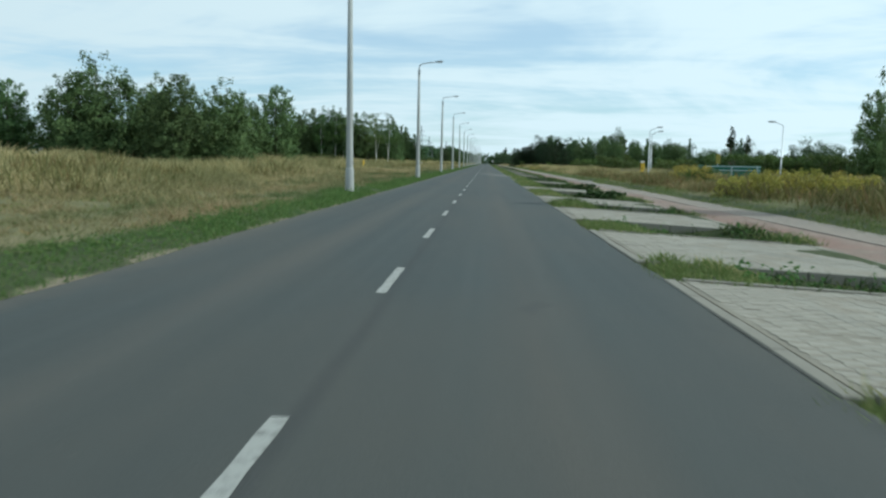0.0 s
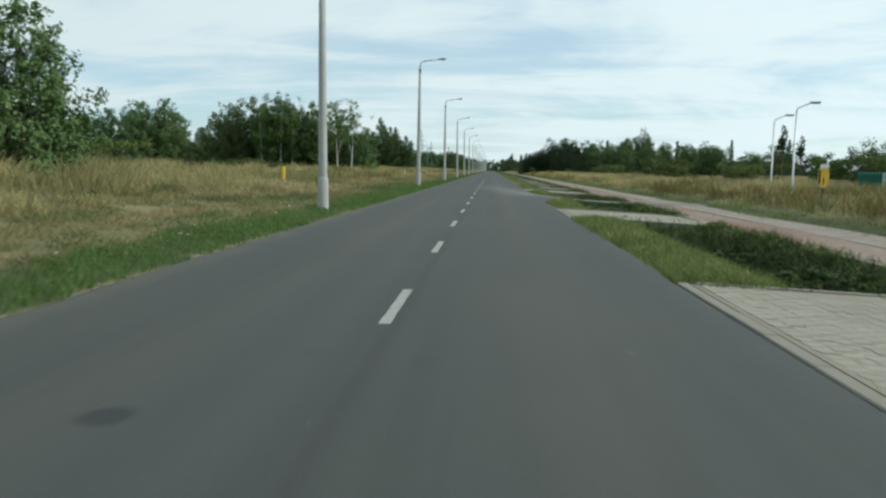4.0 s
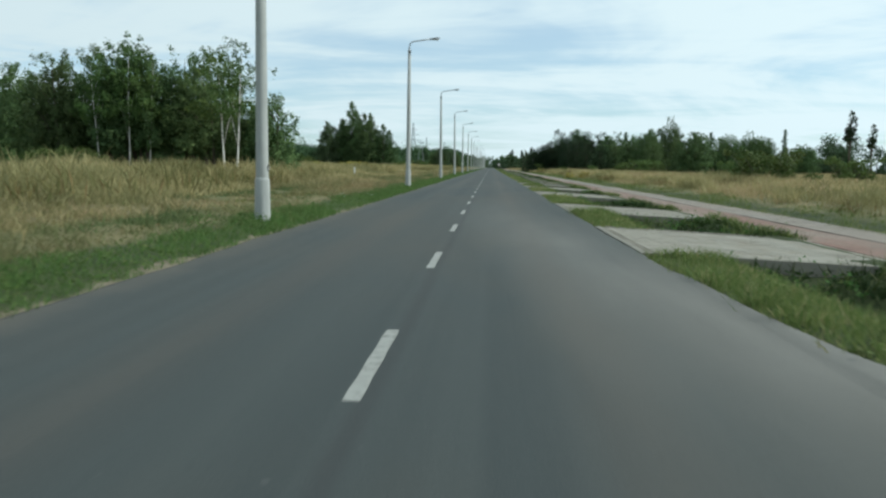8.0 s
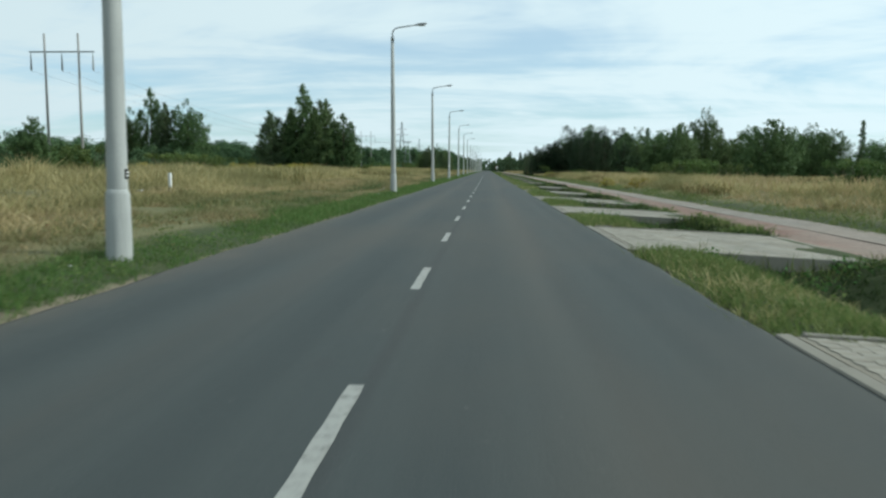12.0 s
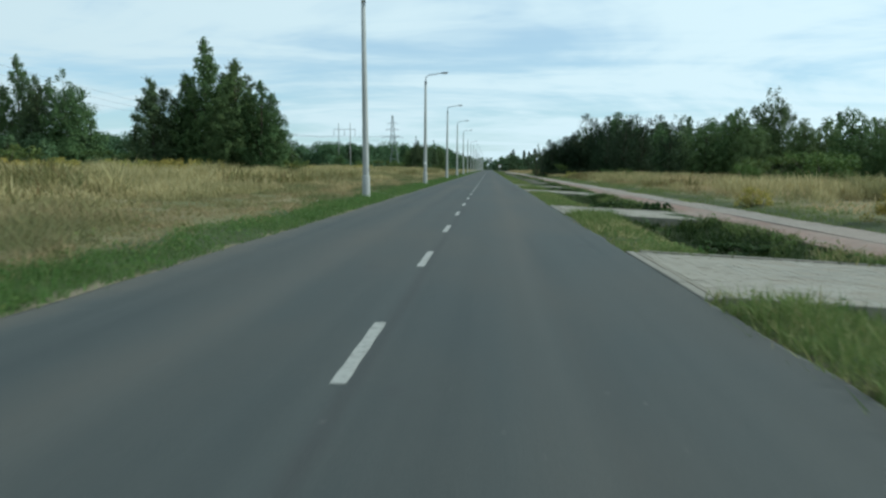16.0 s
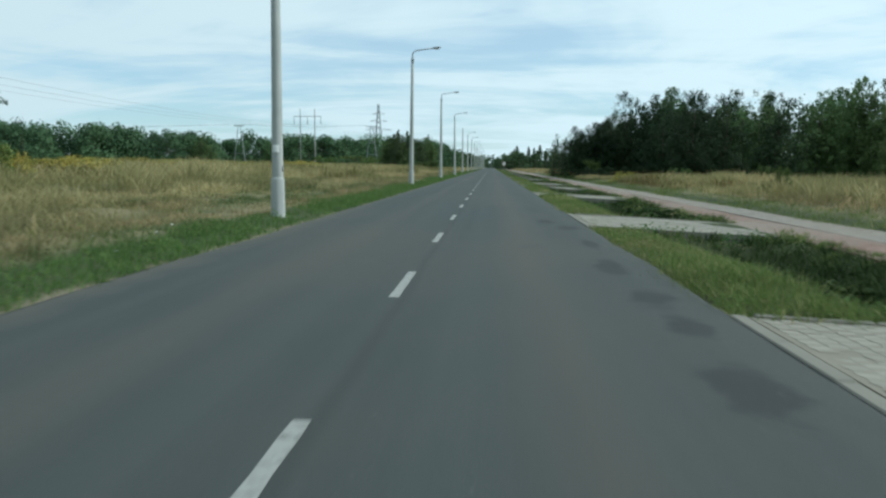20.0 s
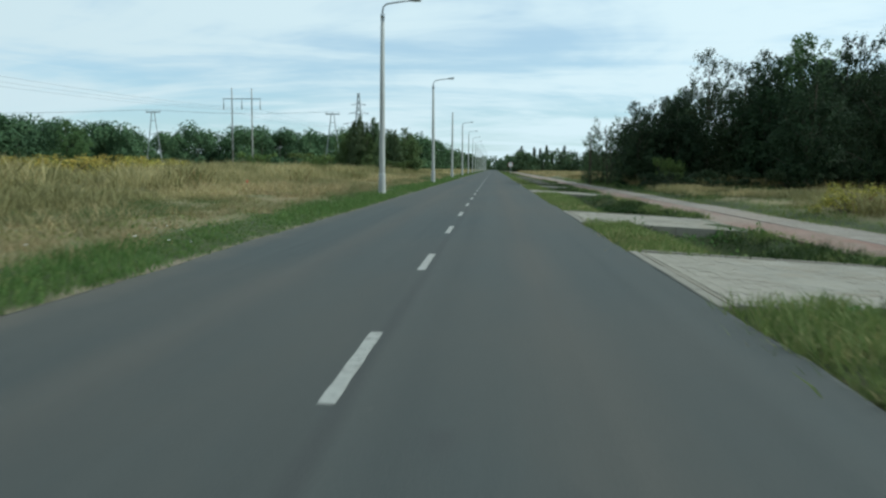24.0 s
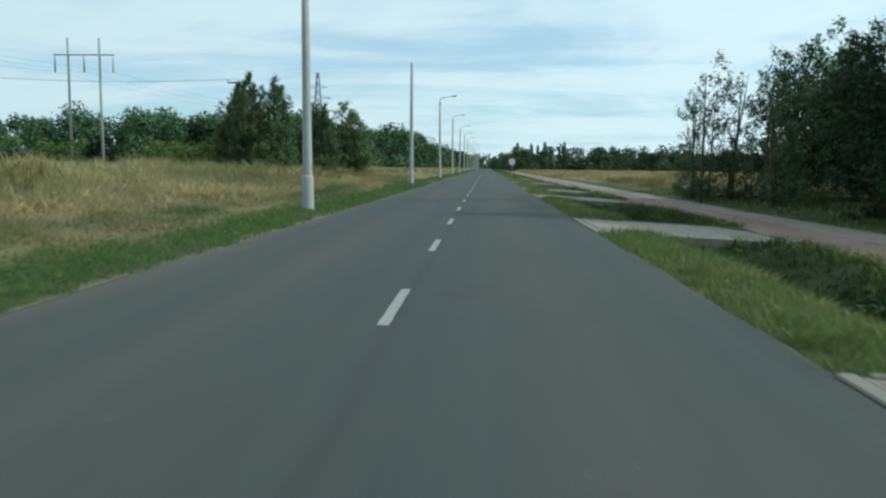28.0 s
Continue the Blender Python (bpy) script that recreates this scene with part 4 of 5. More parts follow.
plant(fill, [(47, 262, 9.0, 1), (51, 255, 10, 1), (42, 268, 8.6, 1), (38, 280, 9, 1), (36, 290, 8.8, 1), (40, 284, 10.5, 0.9), (56, 250, 9.5, 1), (33, 292, 9.4, 1), (44, 276, 9.2, 1), (53, 268, 9.5, 1), (62, 246, 9, 1.1), (60, 262, 9, 1.1)], 9)
hidden = broad_tree(91, 10, 2.6, 0.1, 34, 12000, 0.2, M_BARK, M_LEAF, label="leafy tree beyond the footway that shades the road")
plant(hidden, [(16.8, 19.6, 8.7, 0.8)], 10)

# poplars far down the road
pop = broad_tree(97, 15, 1.8, 0.05, 26, 2600, 0.55, M_BARK, M_LEAF_DARK, label="slim dark poplar far down the road", name="poplar", group="poplar row", profile=0.45, limbs=0, leaders=1, taper=0.76)
plant(pop, [(18 + i * 3.4 + 1.2 * math.sin(i * 5), 770 + 4 * math.sin(i * 3), 14.5 + 3.0 * math.sin(i * 2.3), 1.1) for i in range(10)], 15)

# shrubs
sh1 = bush(101, 3, 3.4, 3400, 0.17, M_SHRUB, "rounded green shrub in the dry grass")
plant(sh1, [(24.6, 135.7, 3.9, 1.3), (27, 141, 3.2, 1.3), (30, 168, 2.8, 1), (26, 186, 2.6, 1), (19, 264, 1.7, 0.8), (30, 214, 3.8, 1.2), (24, 270, 1.3, 0.9), (34, 172, 3.0, 1.2), (38, 150, 3.4, 1.3), (32, 122, 3.2, 1.4), (29, 226, 3.4, 1.2), (15.2, 299.5, 2.9, 0.7), (16.3, 50.2, 1.35, 0.6), (17.6, 51.2, 1.6, 0.7), (15.6, 49.2, 1.2, 0.5), (17.6, 196, 2.2, 0.6), (16.2, 232, 1.8, 0.6)], 3)
plant(sh1, [(38.5 + 2.3 * (i % 9) + math.sin(i * 4), 107 + 4 * (i // 9) + 1.5 * math.sin(i * 3), 3.6 + 0.7 * math.sin(i * 2.3), 1.15) for i in range(18)], 3, True)
plant(sh1, [(-33, 169, 4.0, 1), (-41, 176, 4.0, 1.3), (-28, 182, 3.2, 1.2),
            (-36, 196, 3.6, 1.4), (-44, 214, 4.0, 1.5), (-37, 222, 3.6, 1.4), (-17, 216, 2.4, 1), (-24, 72, 3.6, 1.3), (-29, 80, 4.0, 1.3), (-22, 66, 2.8, 1), (-34, 92, 4.2, 1.4), (-38, 104, 4.6, 1.4),
            (-22.5, 110, 2.4, 1.2), (-28, 117, 2.8, 1.3), (-12.5, 342, 2.6, 1.2), (-22, 336, 3.2, 1.3), (-30, 334, 3.6, 1.4), (-26, 350, 4, 1.4)], 3, True)
# The shade under the grove is put into the colour of these bushes.
sh3 = bush(102, 1.8, 2.6, 4200, 0.10, M_LEAF_DARK, "undergrowth bush at the foot of the grove, coloured for shade")
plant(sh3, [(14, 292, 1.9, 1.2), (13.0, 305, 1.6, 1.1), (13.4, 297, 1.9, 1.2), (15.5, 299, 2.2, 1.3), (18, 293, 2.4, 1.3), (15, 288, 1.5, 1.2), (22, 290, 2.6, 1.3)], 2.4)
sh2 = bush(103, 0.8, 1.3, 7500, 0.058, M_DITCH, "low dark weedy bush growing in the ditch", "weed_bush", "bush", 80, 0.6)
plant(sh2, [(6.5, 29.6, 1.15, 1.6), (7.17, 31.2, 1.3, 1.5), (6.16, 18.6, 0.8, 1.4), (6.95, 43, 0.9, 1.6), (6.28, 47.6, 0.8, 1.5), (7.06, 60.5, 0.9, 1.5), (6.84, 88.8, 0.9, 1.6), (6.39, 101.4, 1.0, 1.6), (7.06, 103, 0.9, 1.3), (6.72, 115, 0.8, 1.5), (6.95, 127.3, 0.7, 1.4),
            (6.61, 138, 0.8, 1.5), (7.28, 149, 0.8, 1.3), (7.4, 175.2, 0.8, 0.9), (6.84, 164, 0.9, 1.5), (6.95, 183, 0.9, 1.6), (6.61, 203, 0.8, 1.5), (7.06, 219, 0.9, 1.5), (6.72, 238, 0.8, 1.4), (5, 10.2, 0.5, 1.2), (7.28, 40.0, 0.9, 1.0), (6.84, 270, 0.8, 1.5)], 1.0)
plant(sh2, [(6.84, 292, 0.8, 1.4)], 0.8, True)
gold = bush(107, 1.3, 1.6, 2000, 0.075, M_GOLD, "yellow flowering goldenrod clump in the dry grass", "goldenrod", "plant", 44, 0.8)
plant(gold, [(13.6 + 1.5 * (i % 4) + 0.6 * math.sin(i), 27.6 + 2.2 * (i // 4) + 0.8 * math.sin(i * 2), 1.45 + 0.25 * math.sin(i * 3), 0.9) for i in range(12)]
      + [(15.9, 50.6, 1.7, 1.0), (16.8, 51.8, 1.95, 1.0), (17.3, 53.6, 1.9, 1.0), (18.4, 54.5, 1.8, 1.1)]
      + [(12.0, 178, 1.1, 1.0), (13.4, 263, 1.3, 1.1), (13.0, 168, 1.2, 1.0)]
      + [(-21 - 3.6 * (i % 6) + math.sin(i), 196 + 7.5 * (i // 6) + 2 * math.sin(i * 2), 2.2 + 0.3 * math.sin(i * 3), 1.1) for i in range(30)]
      + [(-22 - 4.0 * (i % 6) + math.sin(i * 5), 232 + 6 * (i // 6) + 2 * math.sin(i * 3), 2.05 + 0.25 * math.sin(i * 2), 1.7) for i in range(66)], 1.3)


def woods(name, line, depth, h, n, seed, label, size=0.75, per=330, even=False):
    """A far belt of trees: crowns built of leaf sprays along a line on the plan."""
    rng = np.random.default_rng(seed)
    pts = np.array(line, float)
    seg = np.linalg.norm(np.diff(pts, axis=0), axis=1)
    s = rng.uniform(0, seg.sum(), n)
    cs = np.concatenate([[0], np.cumsum(seg)])
    x = np.interp(s, cs, pts[:, 0]) + rng.uniform(-0.5, 0.5, n) * depth
    y = np.interp(s, cs, pts[:, 1]) + rng.uniform(-0.5, 0.5, n) * depth
    hh = h * rng.uniform(0.55, 1.08, n) * (0.85 + 0.2 * np.sin(s * 0.11) + 0.12 * np.sin(s * 0.31))
    if even:
        hh = h * rng.uniform(0.74, 1.0, n) * (0.93 + 0.09 * np.sin(s * 0.09) + 0.05 * np.sin(s * 0.27))
    allp, alln, alls = [], [], []
    wood = Shape()
    for i in range(n):
        g = float(ground_z(np.array(x[i]), np.array(y[i])))
        nb = 12
        w = hh[i] * (rng.uniform(0.42, 0.6) if even else rng.uniform(0.30, 0.50))
        u = np.concatenate([rng.uniform(0.0, 0.25, 5), rng.uniform(0.25, 0.88, nb - 7), [0.9, 0.97]])
        peak = rng.uniform(0.45, 1.0)
        a = rng.uniform(0, 6.283, nb)
        rr = w * np.sin(np.pi * np.clip(u * 0.7 + 0.3, 0, 1)) ** peak * np.sqrt(rng.uniform(0, 1, nb))
        cen = np.stack([x[i] + rr * np.cos(a), y[i] + rr * np.sin(a), g + u * hh[i] * 0.92], 1)
        p, nr = blob_points(rng, cen, rng.uniform(0.34, 0.56, nb) * w, per, 0.0)
        p[:, 2] = np.maximum(p[:, 2], g)
        allp.append(p)
        alln.append(nr)
        alls.append(np.full(per, size * 1.25 * (0.7 + hh[i] / h * 0.4)) * rng.uniform(0.6, 1.3, per))
        wood.tube([(x[i], y[i], g - 0.2), (x[i] + 0.1, y[i], g + hh[i] * 0.8)], [0.014 * hh[i], 0.004 * hh[i]], 5)
    v, f = leaves(np.concatenate(allp), np.concatenate(alls), rng, np.concatenate(alln))
    ob = tagged(new(name), label, "woods", kind="stuff")
    part("trunks", wood, M_BARK, ob)
    part("crowns", array_mesh("crowns", v, f, M_WOODS), M_WOODS, ob)


woods("woods", [(150, 170), (112, 240), (82, 285), (52, 330), (36, 345)], 26, 10.4, 150, 201, "far belt of mixed green woods beyond the meadow", 0.36, 850)
woods("woods", [(260, 60), (190, 120), (140, 180)], 30, 9.5, 60, 202, "far belt of mixed green woods beyond the meadow", 0.85, 240)
woods("woods", [(34, 570), (70, 585), (130, 600), (220, 560)], 30, 9.6, 130, 203, "distant dark woods past the meadow", 0.8, 380, True)
woods("woods", [(-150, 300), (-105, 330), (-84, 380), (-58, 410), (-36, 440), (-28, 480)], 30, 9.8, 250, 204, "far belt of green trees and scrub on the meadow's edge", 0.42, 1450, True)
woods("woods", [(-300, 260), (-200, 270), (-140, 300)], 30, 10, 90, 205, "far belt of green trees and scrub on the meadow's edge", 0.6, 550, True)
woods("woods", [(-26, 500), (-18, 620), (-15, 800), (-12, 960)], 14, 9, 170, 206, "trees lining the far end of the road", 0.8, 300, True)
woods("woods", [(17, 560), (16, 640), (15, 800), (12, 960)], 9, 8.5, 110, 207, "trees lining the far end of the road", 0.8, 300, True)
woods("woods", [(-260, 900), (-100, 900), (0, 960), (120, 900), (300, 880)], 50, 14, 150, 208, "dark forest closing the far end of the road", 1.6, 220, True)
woods("woods", [(-75, 60), (-70, 110), (-62, 160)], 22, 8.5, 40, 209, "belt of green scrub behind the meadow", 0.5, 420)
woods("woods", [(-78, 200), (-68, 226), (-52, 240)], 12, 5.5, 40, 210, "low green scrub behind the meadow", 0.26, 900, True)

woods("woods", [(-60, 985), (60, 985)], 12, 9, 60, 211, "dark trees where the road ends", 0.9, 320, True)

# ---- poles and pylons of the power lines ----


def h_pole(at):
    ob = thing("power_pole", "tall grey twin-leg power line pole with a cross arm", "power pole", at, "twin-leg power poles")
    for x in (-1.6, 1.6):
        part("leg", Shape().tube([(x, 0, -0.5), (x, 0, 13.0)], [0.15, 0.09], 10), M_WOODPOLE, ob, smooth=True)
    part("cross_arm", Shape().box(-3.1, 3.1, -0.06, 0.06, 11.28, 11.40, 0.02), M_STEEL, ob)
    for x in (-2.95, 0.0, 2.95):
        s = part("insulator", Shape().tube([(x, 0, 11.28), (x, 0, 11.1), (x, 0, 11.05), (x, 0, 9.85), (x, 0, 9.6)], [0.02, 0.03, 0.045, 0.10, 0.05], 8), M_LAMP, ob, "hanging string insulator")
    return ob


for x, y in ((-38.4, 175.0), (-39.0, 356.5)):
    h_pole((x, y, 0.6))


def a_frame(at, h=9.6):
    ob = thing("power_trestle", "steel A-shaped power line trestle behind the trees", "power pole", at, "A-frame trestles")
    for s in (-1, 1):
        part("leg", Shape().tube([(s * 1.5, 0, -0.3), (s * 0.22, 0, h)], [0.09, 0.07], 8), M_STEEL, ob)
    for z in (h * 0.35, h * 0.62, h * 0.85):
        w = 1.5 - 1.28 * z / h
        part("brace", Shape().tube([(-w, 0, z), (w, 0, z)], [0.05, 0.05], 6), M_STEEL, ob)
    part("cross_arm", Shape().box(-1.2, 1.2, -0.09, 0.09, h - 0.1, h + 0.08, 0.02), M_STEEL, ob)
    for x in (-1.1, 0, 1.1):
        part("insulator", Shape().tube([(x, 0, h + 0.08), (x, 0, h + 0.4)], [0.05, 0.03], 6), M_LAMP, ob)


a_frame((-56, 362, 0.6))
a_frame((-26.2, 364.7, 0.6))


def lattice(at, h, arms):
    ob = thing("pylon", "tall steel lattice pylon far behind the trees", "pylon", at, "lattice pylons")
    w = lambda z: 2.0 * (1 - z / h) ** 1.2 * 0.9 + 0.25
    for sx in (-1, 1):
        for sy in (-1, 1):
            part("corner_leg", Shape().tube([(sx * w(z), sy * w(z), z) for z in np.linspace(0, h, 8)], [0.09] * 8, 5), M_STEEL, ob)
    br = Shape()
    zs = np.linspace(0, h, 13)
    for a, b in zip(zs[:-1], zs[1:]):
        for s in (-1, 1):
            br.tube([(-w(a), s * w(a), a), (w(b), s * w(b), b)], [0.05, 0.05], 4)
            br.tube([(w(a), s * w(a), a), (-w(b), s * w(b), b)], [0.05, 0.05], 4)
            br.tube([(s * w(a), -w(a), a), (s * w(b), w(b), b)], [0.05, 0.05], 4)
    part("bracing", br, M_STEEL, ob)
    for z, half in arms:
        s = Shape()
        s.tube([(-half, 0, z), (0, 0, z + 0.8), (half, 0, z)], [0.06] * 3, 5).tube([(-half, 0, z), (half, 0, z)], [0.06] * 2, 5)
        part("cross_arm", s, M_STEEL, ob)


lattice((-39, 462.5, 0.5), 22.5, [(13.5, 4.6), (16.5, 3.0), (19.0, 2.2)])
lattice((-28, 545, 0.5), 15.5, [(9.5, 3.2), (12.0, 2.0)])
lattice((-52, 700, 0.5), 24, [(14.5, 4.6), (18.5, 3.0)])


def wire(a, b, sag, r=0.009):
    pts = []
    for i in range(17):
        q = i / 16
        p = Vector(a).lerp(Vector(b), q)
        pts.append((p.x, p.y, p.z - sag * 4 * q * (1 - q)))
    s = Shape().tube(pts, [r] * 17, 5)
    tagged(new("power_wire", s.mesh("power_wire", M_WIRE)), "thin dark power line wire hung between poles", "wire", "power line wires")


for dx in (-2.95, 0.0, 2.95):
    wire((-38.4 + dx, 175, 10.2), (-38.4 + dx, 356.5, 10.2), 2.6)
    wire((-38.4 + dx, 356.5, 10.2), (-39 + dx, 462.5, 14.0), 1.5)
    wire((-56 + dx * 0.37, 362, 10.6), (-26.2 + dx * 0.37, 364.7, 10.6), 0.5, 0.008)
    wire((-56 + dx * 0.37, 362, 10.6), (-140 + dx * 0.37, 352, 11.5), 1.4, 0.008)

# ---- small things in the meadow ----


def stake(at, h, mat, label, top=None, r=0.05):
    ob = thing("marker_post", label, "post", at)
    part("shaft", Shape().box(-r, r, -r, r, -0.3, h, 0.012), mat, ob)
    if top:
        part("cap", Shape().box(-r - 0.004, r + 0.004, -r - 0.004, r + 0.004, h * 0.62, h + 0.01, 0.012), top, ob, "coloured marker band")
    return ob


def at_ground(x, y):
    return (x, y, float(ground_z(np.array(x), np.array(y))))


stake(at_ground(-10.8, 132.8), 0.72, M_WHITE, "short white marker post in the mown meadow", M_WHITE)
stake(at_ground(-11.3, 131.4), 0.22, M_POLE, "low pale concrete marker stub in the dry grass", None, 0.08)
stake(at_ground(-13.1, 80.5), 0.95, M_YELLOW, "yellow gas line marker post in the dry grass", None, 0.09)
stake(at_ground(-10.5, 270.8), 0.32, M_WHITE, "low orange-topped marker post in the dry grass", M_REDP, 0.045)

sign = thing("road_sign", "small round white road sign on a grey post by the road", "road sign", (4.15, 381, 0))
part("post", Shape().tube([(0, 0, -0.3), (0, 0, 2.5)], [0.03, 0.03], 8), M_ZINC, sign, smooth=True)
disc = part("plate", Shape().tube([(0, 0.02, 2.1), (0, -0.01, 2.1)], [0.45, 0.45], 28), M_REDP, sign, "round red-rimmed plate")
part("face", Shape().tube([(0, -0.012, 2.1), (0, -0.018, 2.1)], [0.41, 0.41], 28), M_WHITE, disc, "white sign face")

# by the side road: green container, yellow boards
box = thing("container", "dark green steel container with a pale blue front frame", "container", (25.35, 79.0, -0.1))
part("body", Shape().box(0, 6.0, 0, 3.3, 0.1, 1.62, 0.03), M_GREEN, box)
for x in np.arange(0.25, 5.9, 0.3):
    part("rib", Shape().box(x, x + 0.08, -0.04, 0.0, 0.2, 1.45, 0.012), M_GREEN, box)
for y in np.arange(0.2, 3.2, 0.3):
    part("rib", Shape().box(-0.04, 0.0, y, y + 0.08, 0.2, 1.5, 0.012), M_GREEN, box)
for x in (0.0, 2.8, 5.6):
    part("frame_post", Shape().box(x - 0.03, x + 0.13, -0.11, -0.045, 0, 1.6, 0.012), M_PIPE, box, "pale front post")
for z in (1.48, 1.08):
    part("frame_rail", Shape().box(-0.02, 6.0, -0.10, -0.05, z, z + 0.10, 0.012), M_PIPE, box, "pale front rail")
plank = thing("white_board", "small white board lying tilted in the weeds", "board", (15.9, 63.2, 0.06), turn=20)
part("panel", Shape().box(-0.20, 0.20, -0.012, 0.012, 0.0, 0.14, 0.006), M_WHITE, plank).matrix_basis = pose(0, 0, 0, -25, 35, 0)
board = thing("notice_board", "yellow board on a tall post behind the container", "sign", (28.0, 83.5, 0))
part("post", Shape().tube([(0, 0, 0), (0, 0, 2.85)], [0.05, 0.05], 8), M_ZINC, board)
part("panel", Shape().box(-0.26, 0.26, -0.08, -0.05, 1.75, 2.85, 0.01), M_OLIVE, board, "yellow panel")
flag = thing("bent_sign", "faded yellow and black oval board on a dark post", "sign", (15.4, 63.8, 0.05))
part("post", Shape().tube([(0, 0, -0.2), (0, 0, 1.2)], [0.04, 0.04], 8), M_BLACK, flag)
ov = Shape()
ring = [(0.23 * math.cos(a), 0.52 * math.sin(a)) for a in np.linspace(0, 6.2832, 24, endpoint=False)]
vs = [(x, -0.05 + 0.12 * abs(x), 1.25 + z) for x, z in ring] + [(x, 0.0 + 0.12 * abs(x), 1.25 + z) for x, z in ring]
ov.add(vs, [tuple(range(24)), tuple(range(47, 23, -1))] + [(i, 24 + i, 24 + (i + 1) % 24, (i + 1) % 24) for i in range(24)])
pl = part("panel", ov, M_YELLOW, flag, "yellow oval panel")
part("dark_edge", Shape().box(-0.225, -0.15, -0.07, -0.045, 0.9, 1.5, 0.02), M_BLACK, pl, "black side band")
part("white_top", Shape().box(-0.18, 0.18, -0.075, -0.05, 1.58, 1.75, 0.02), M_WHITE, pl, "white top patch")
part("foot", Shape().box(-0.2, 0.2, -0.15, 0.15, -0.1, 0.06, 0.02), M_CONCRETE, flag)
wallb = thing("concrete_wall", "low grey concrete wall beyond the side road", "wall", (0, 0, 0))
for i in range(6):
    part("wall_panel", Shape().box(19.0 + i * 2.0, 20.97 + i * 2.0, 96.0, 96.12, -0.1, 0.85, 0.015), M_KERB, wallb)

# ---- driveways over the ditch ----
BLOCK_W, BLOCK_L = 0.166, 0.2


def block(depth, bend, gap=0.0018):
    """One interlocking paving block with a wavy long side: corners and faces."""
    w, ln = BLOCK_W / 2 - gap, BLOCK_L / 2 - gap
    wave = [(-ln, 0.0), (-ln / 2, bend), (ln / 2, -bend), (ln, 0.0)]
    ring = [(w + d, y) for y, d in wave] + [(-w + d, y) for y, d in wave[::-1]]
    top = [(x * 0.985, y * 0.985, 0.0) for x, y in ring]
    low = [(x, y, -depth) for x, y in ring]
    faces = [(7 - i, i, i + 1, 6 - i) for i in range(3)] + [(8 + i, 8 + (i + 1) % 8, (i + 1) % 8, i) for i in range(8)]
    return np.array(top + low), np.array(faces)


PAVERS = []
for bend in (0.019, -0.019):
    v, f = block(0.07, bend)
    PAVERS.append(array_mesh("paver", v, f, M_PAVER))
KERB = Shape().box(0, 0.14, 0.005, 0.995, -0.25, 0.016, 0.012).mesh("kerb_stone", M_KERB)
EDGE = Shape().box(0.005, 0.995, -0.04, 0.04, -0.25, 0.03, 0.012).mesh("edging_stone", M_KERB)
TILT = math.degrees(math.atan(-FALL))
def fallen(shape):
    """Lets a shape fall towards the cycle track."""
    shape.v = [(x, y, z + drop(x)) for x, y, z in shape.v]
    return shape


def driveway(y0, y1, n):
    ob = thing("driveway", "grey concrete block driveway crossing the ditch, sandy and weedy", "driveway", group="driveways over the ditch", kind="structure")
    part("bed", fallen(Shape().box(3.5, 8.0, y0 + 0.03, y1 - 0.03, -1.25, -0.06, 0.02)), M_CONCRETE, ob)
    part("joint_sand", fallen(Shape().box(3.47, 8.0, y0 + 0.05, y1 - 0.05, -0.058, 0.0015, 0.0005)), M_SAND, ob, "sandy bed showing in the joints")
    k = int(y1 - y0)
    w = (y1 - y0) / k
    for i in range(k):
        for x, z in ((3.30, 0.0),):
            st = part("kerb_stone", KERB, None, ob)
            st.matrix_basis = pose(x, y0 + i * w, z + 0.004 * math.sin(i * 2 + n), 0, 0.4 * math.sin(i + n), 0) @ Matrix.Diagonal((1, w, 1, 1))
    for y in (y0 + 0.04, y1 - 0.04):
        for i in range(4):
            st = part("edging_stone", EDGE, None, ob)
            st.matrix_basis = pose(3.52 + i * 1.12, y, drop(3.52 + i * 1.12) + 0.004 * math.sin(i + n + y), 0, TILT, 0) @ Matrix.Diagonal((1.115, 1, 1, 1))
    rng = np.random.default_rng(500 + n)
    rest = ([], [])
    for i in range(int(4.5 / BLOCK_W)):
        x = 3.54 + (i + 0.5) * BLOCK_W
        for y in np.arange(y0 + 0.19 + (BLOCK_L / 2 if i % 2 else 0.0), y1 - 0.17, BLOCK_L):
            z = drop(x) + 0.006 + 0.005 * math.sin(x * 2.1 + y * 0.9) * math.sin(y * 1.3 + n) + rng.normal() * 0.0014
            if i < 6 and y0 < 290:
                st = part("paver", PAVERS[i % 2], None, ob)
                st.matrix_basis = pose(x, y, z, rng.normal() * 0.5, TILT + rng.normal() * 0.5, rng.normal() * 0.4)
            else:
                rest[i % 2].append((x, y, z))
    vs, fs, o = [], [], 0
    for bend, c in zip((0.019, -0.019), rest):
        c = np.array(c)
        v, f = block(0.010, bend)
        v[:, 2] += FALL * v[:, 0]
        vs.append((v[None] + c[:, None]).reshape(-1, 3))
        fs.append((f[None] + (np.arange(len(c)) * 16)[:, None, None]).reshape(-1, 4) + o)
        o += len(c) * 16
    pf = part("paver_field", array_mesh("paver_field", np.concatenate(vs), np.concatenate(fs), M_PAVER), None, ob)
    tagged(pf, kind="stuff")


for n, (a, b) in enumerate(DRIVES):
    driveway(a, b, n)

# ---- grass ----


def in_drive(y, pad=0.0):
    hit = np.zeros(len(y), bool)
    for a, b in DRIVES:
        hit |= (y > a + pad) & (y < b - pad)
    return hit


def patchy(x, y, s):
    return (np.sin(x * 0.9 * s + np.sin(y * 0.31 * s) * 2) + np.sin(y * 0.53 * s + np.sin(x * 0.7 * s + 1.3) * 2) + np.sin((x * 1.3 + y * 0.8) * s * 1.9 + 2) * 0.6) / 2.6


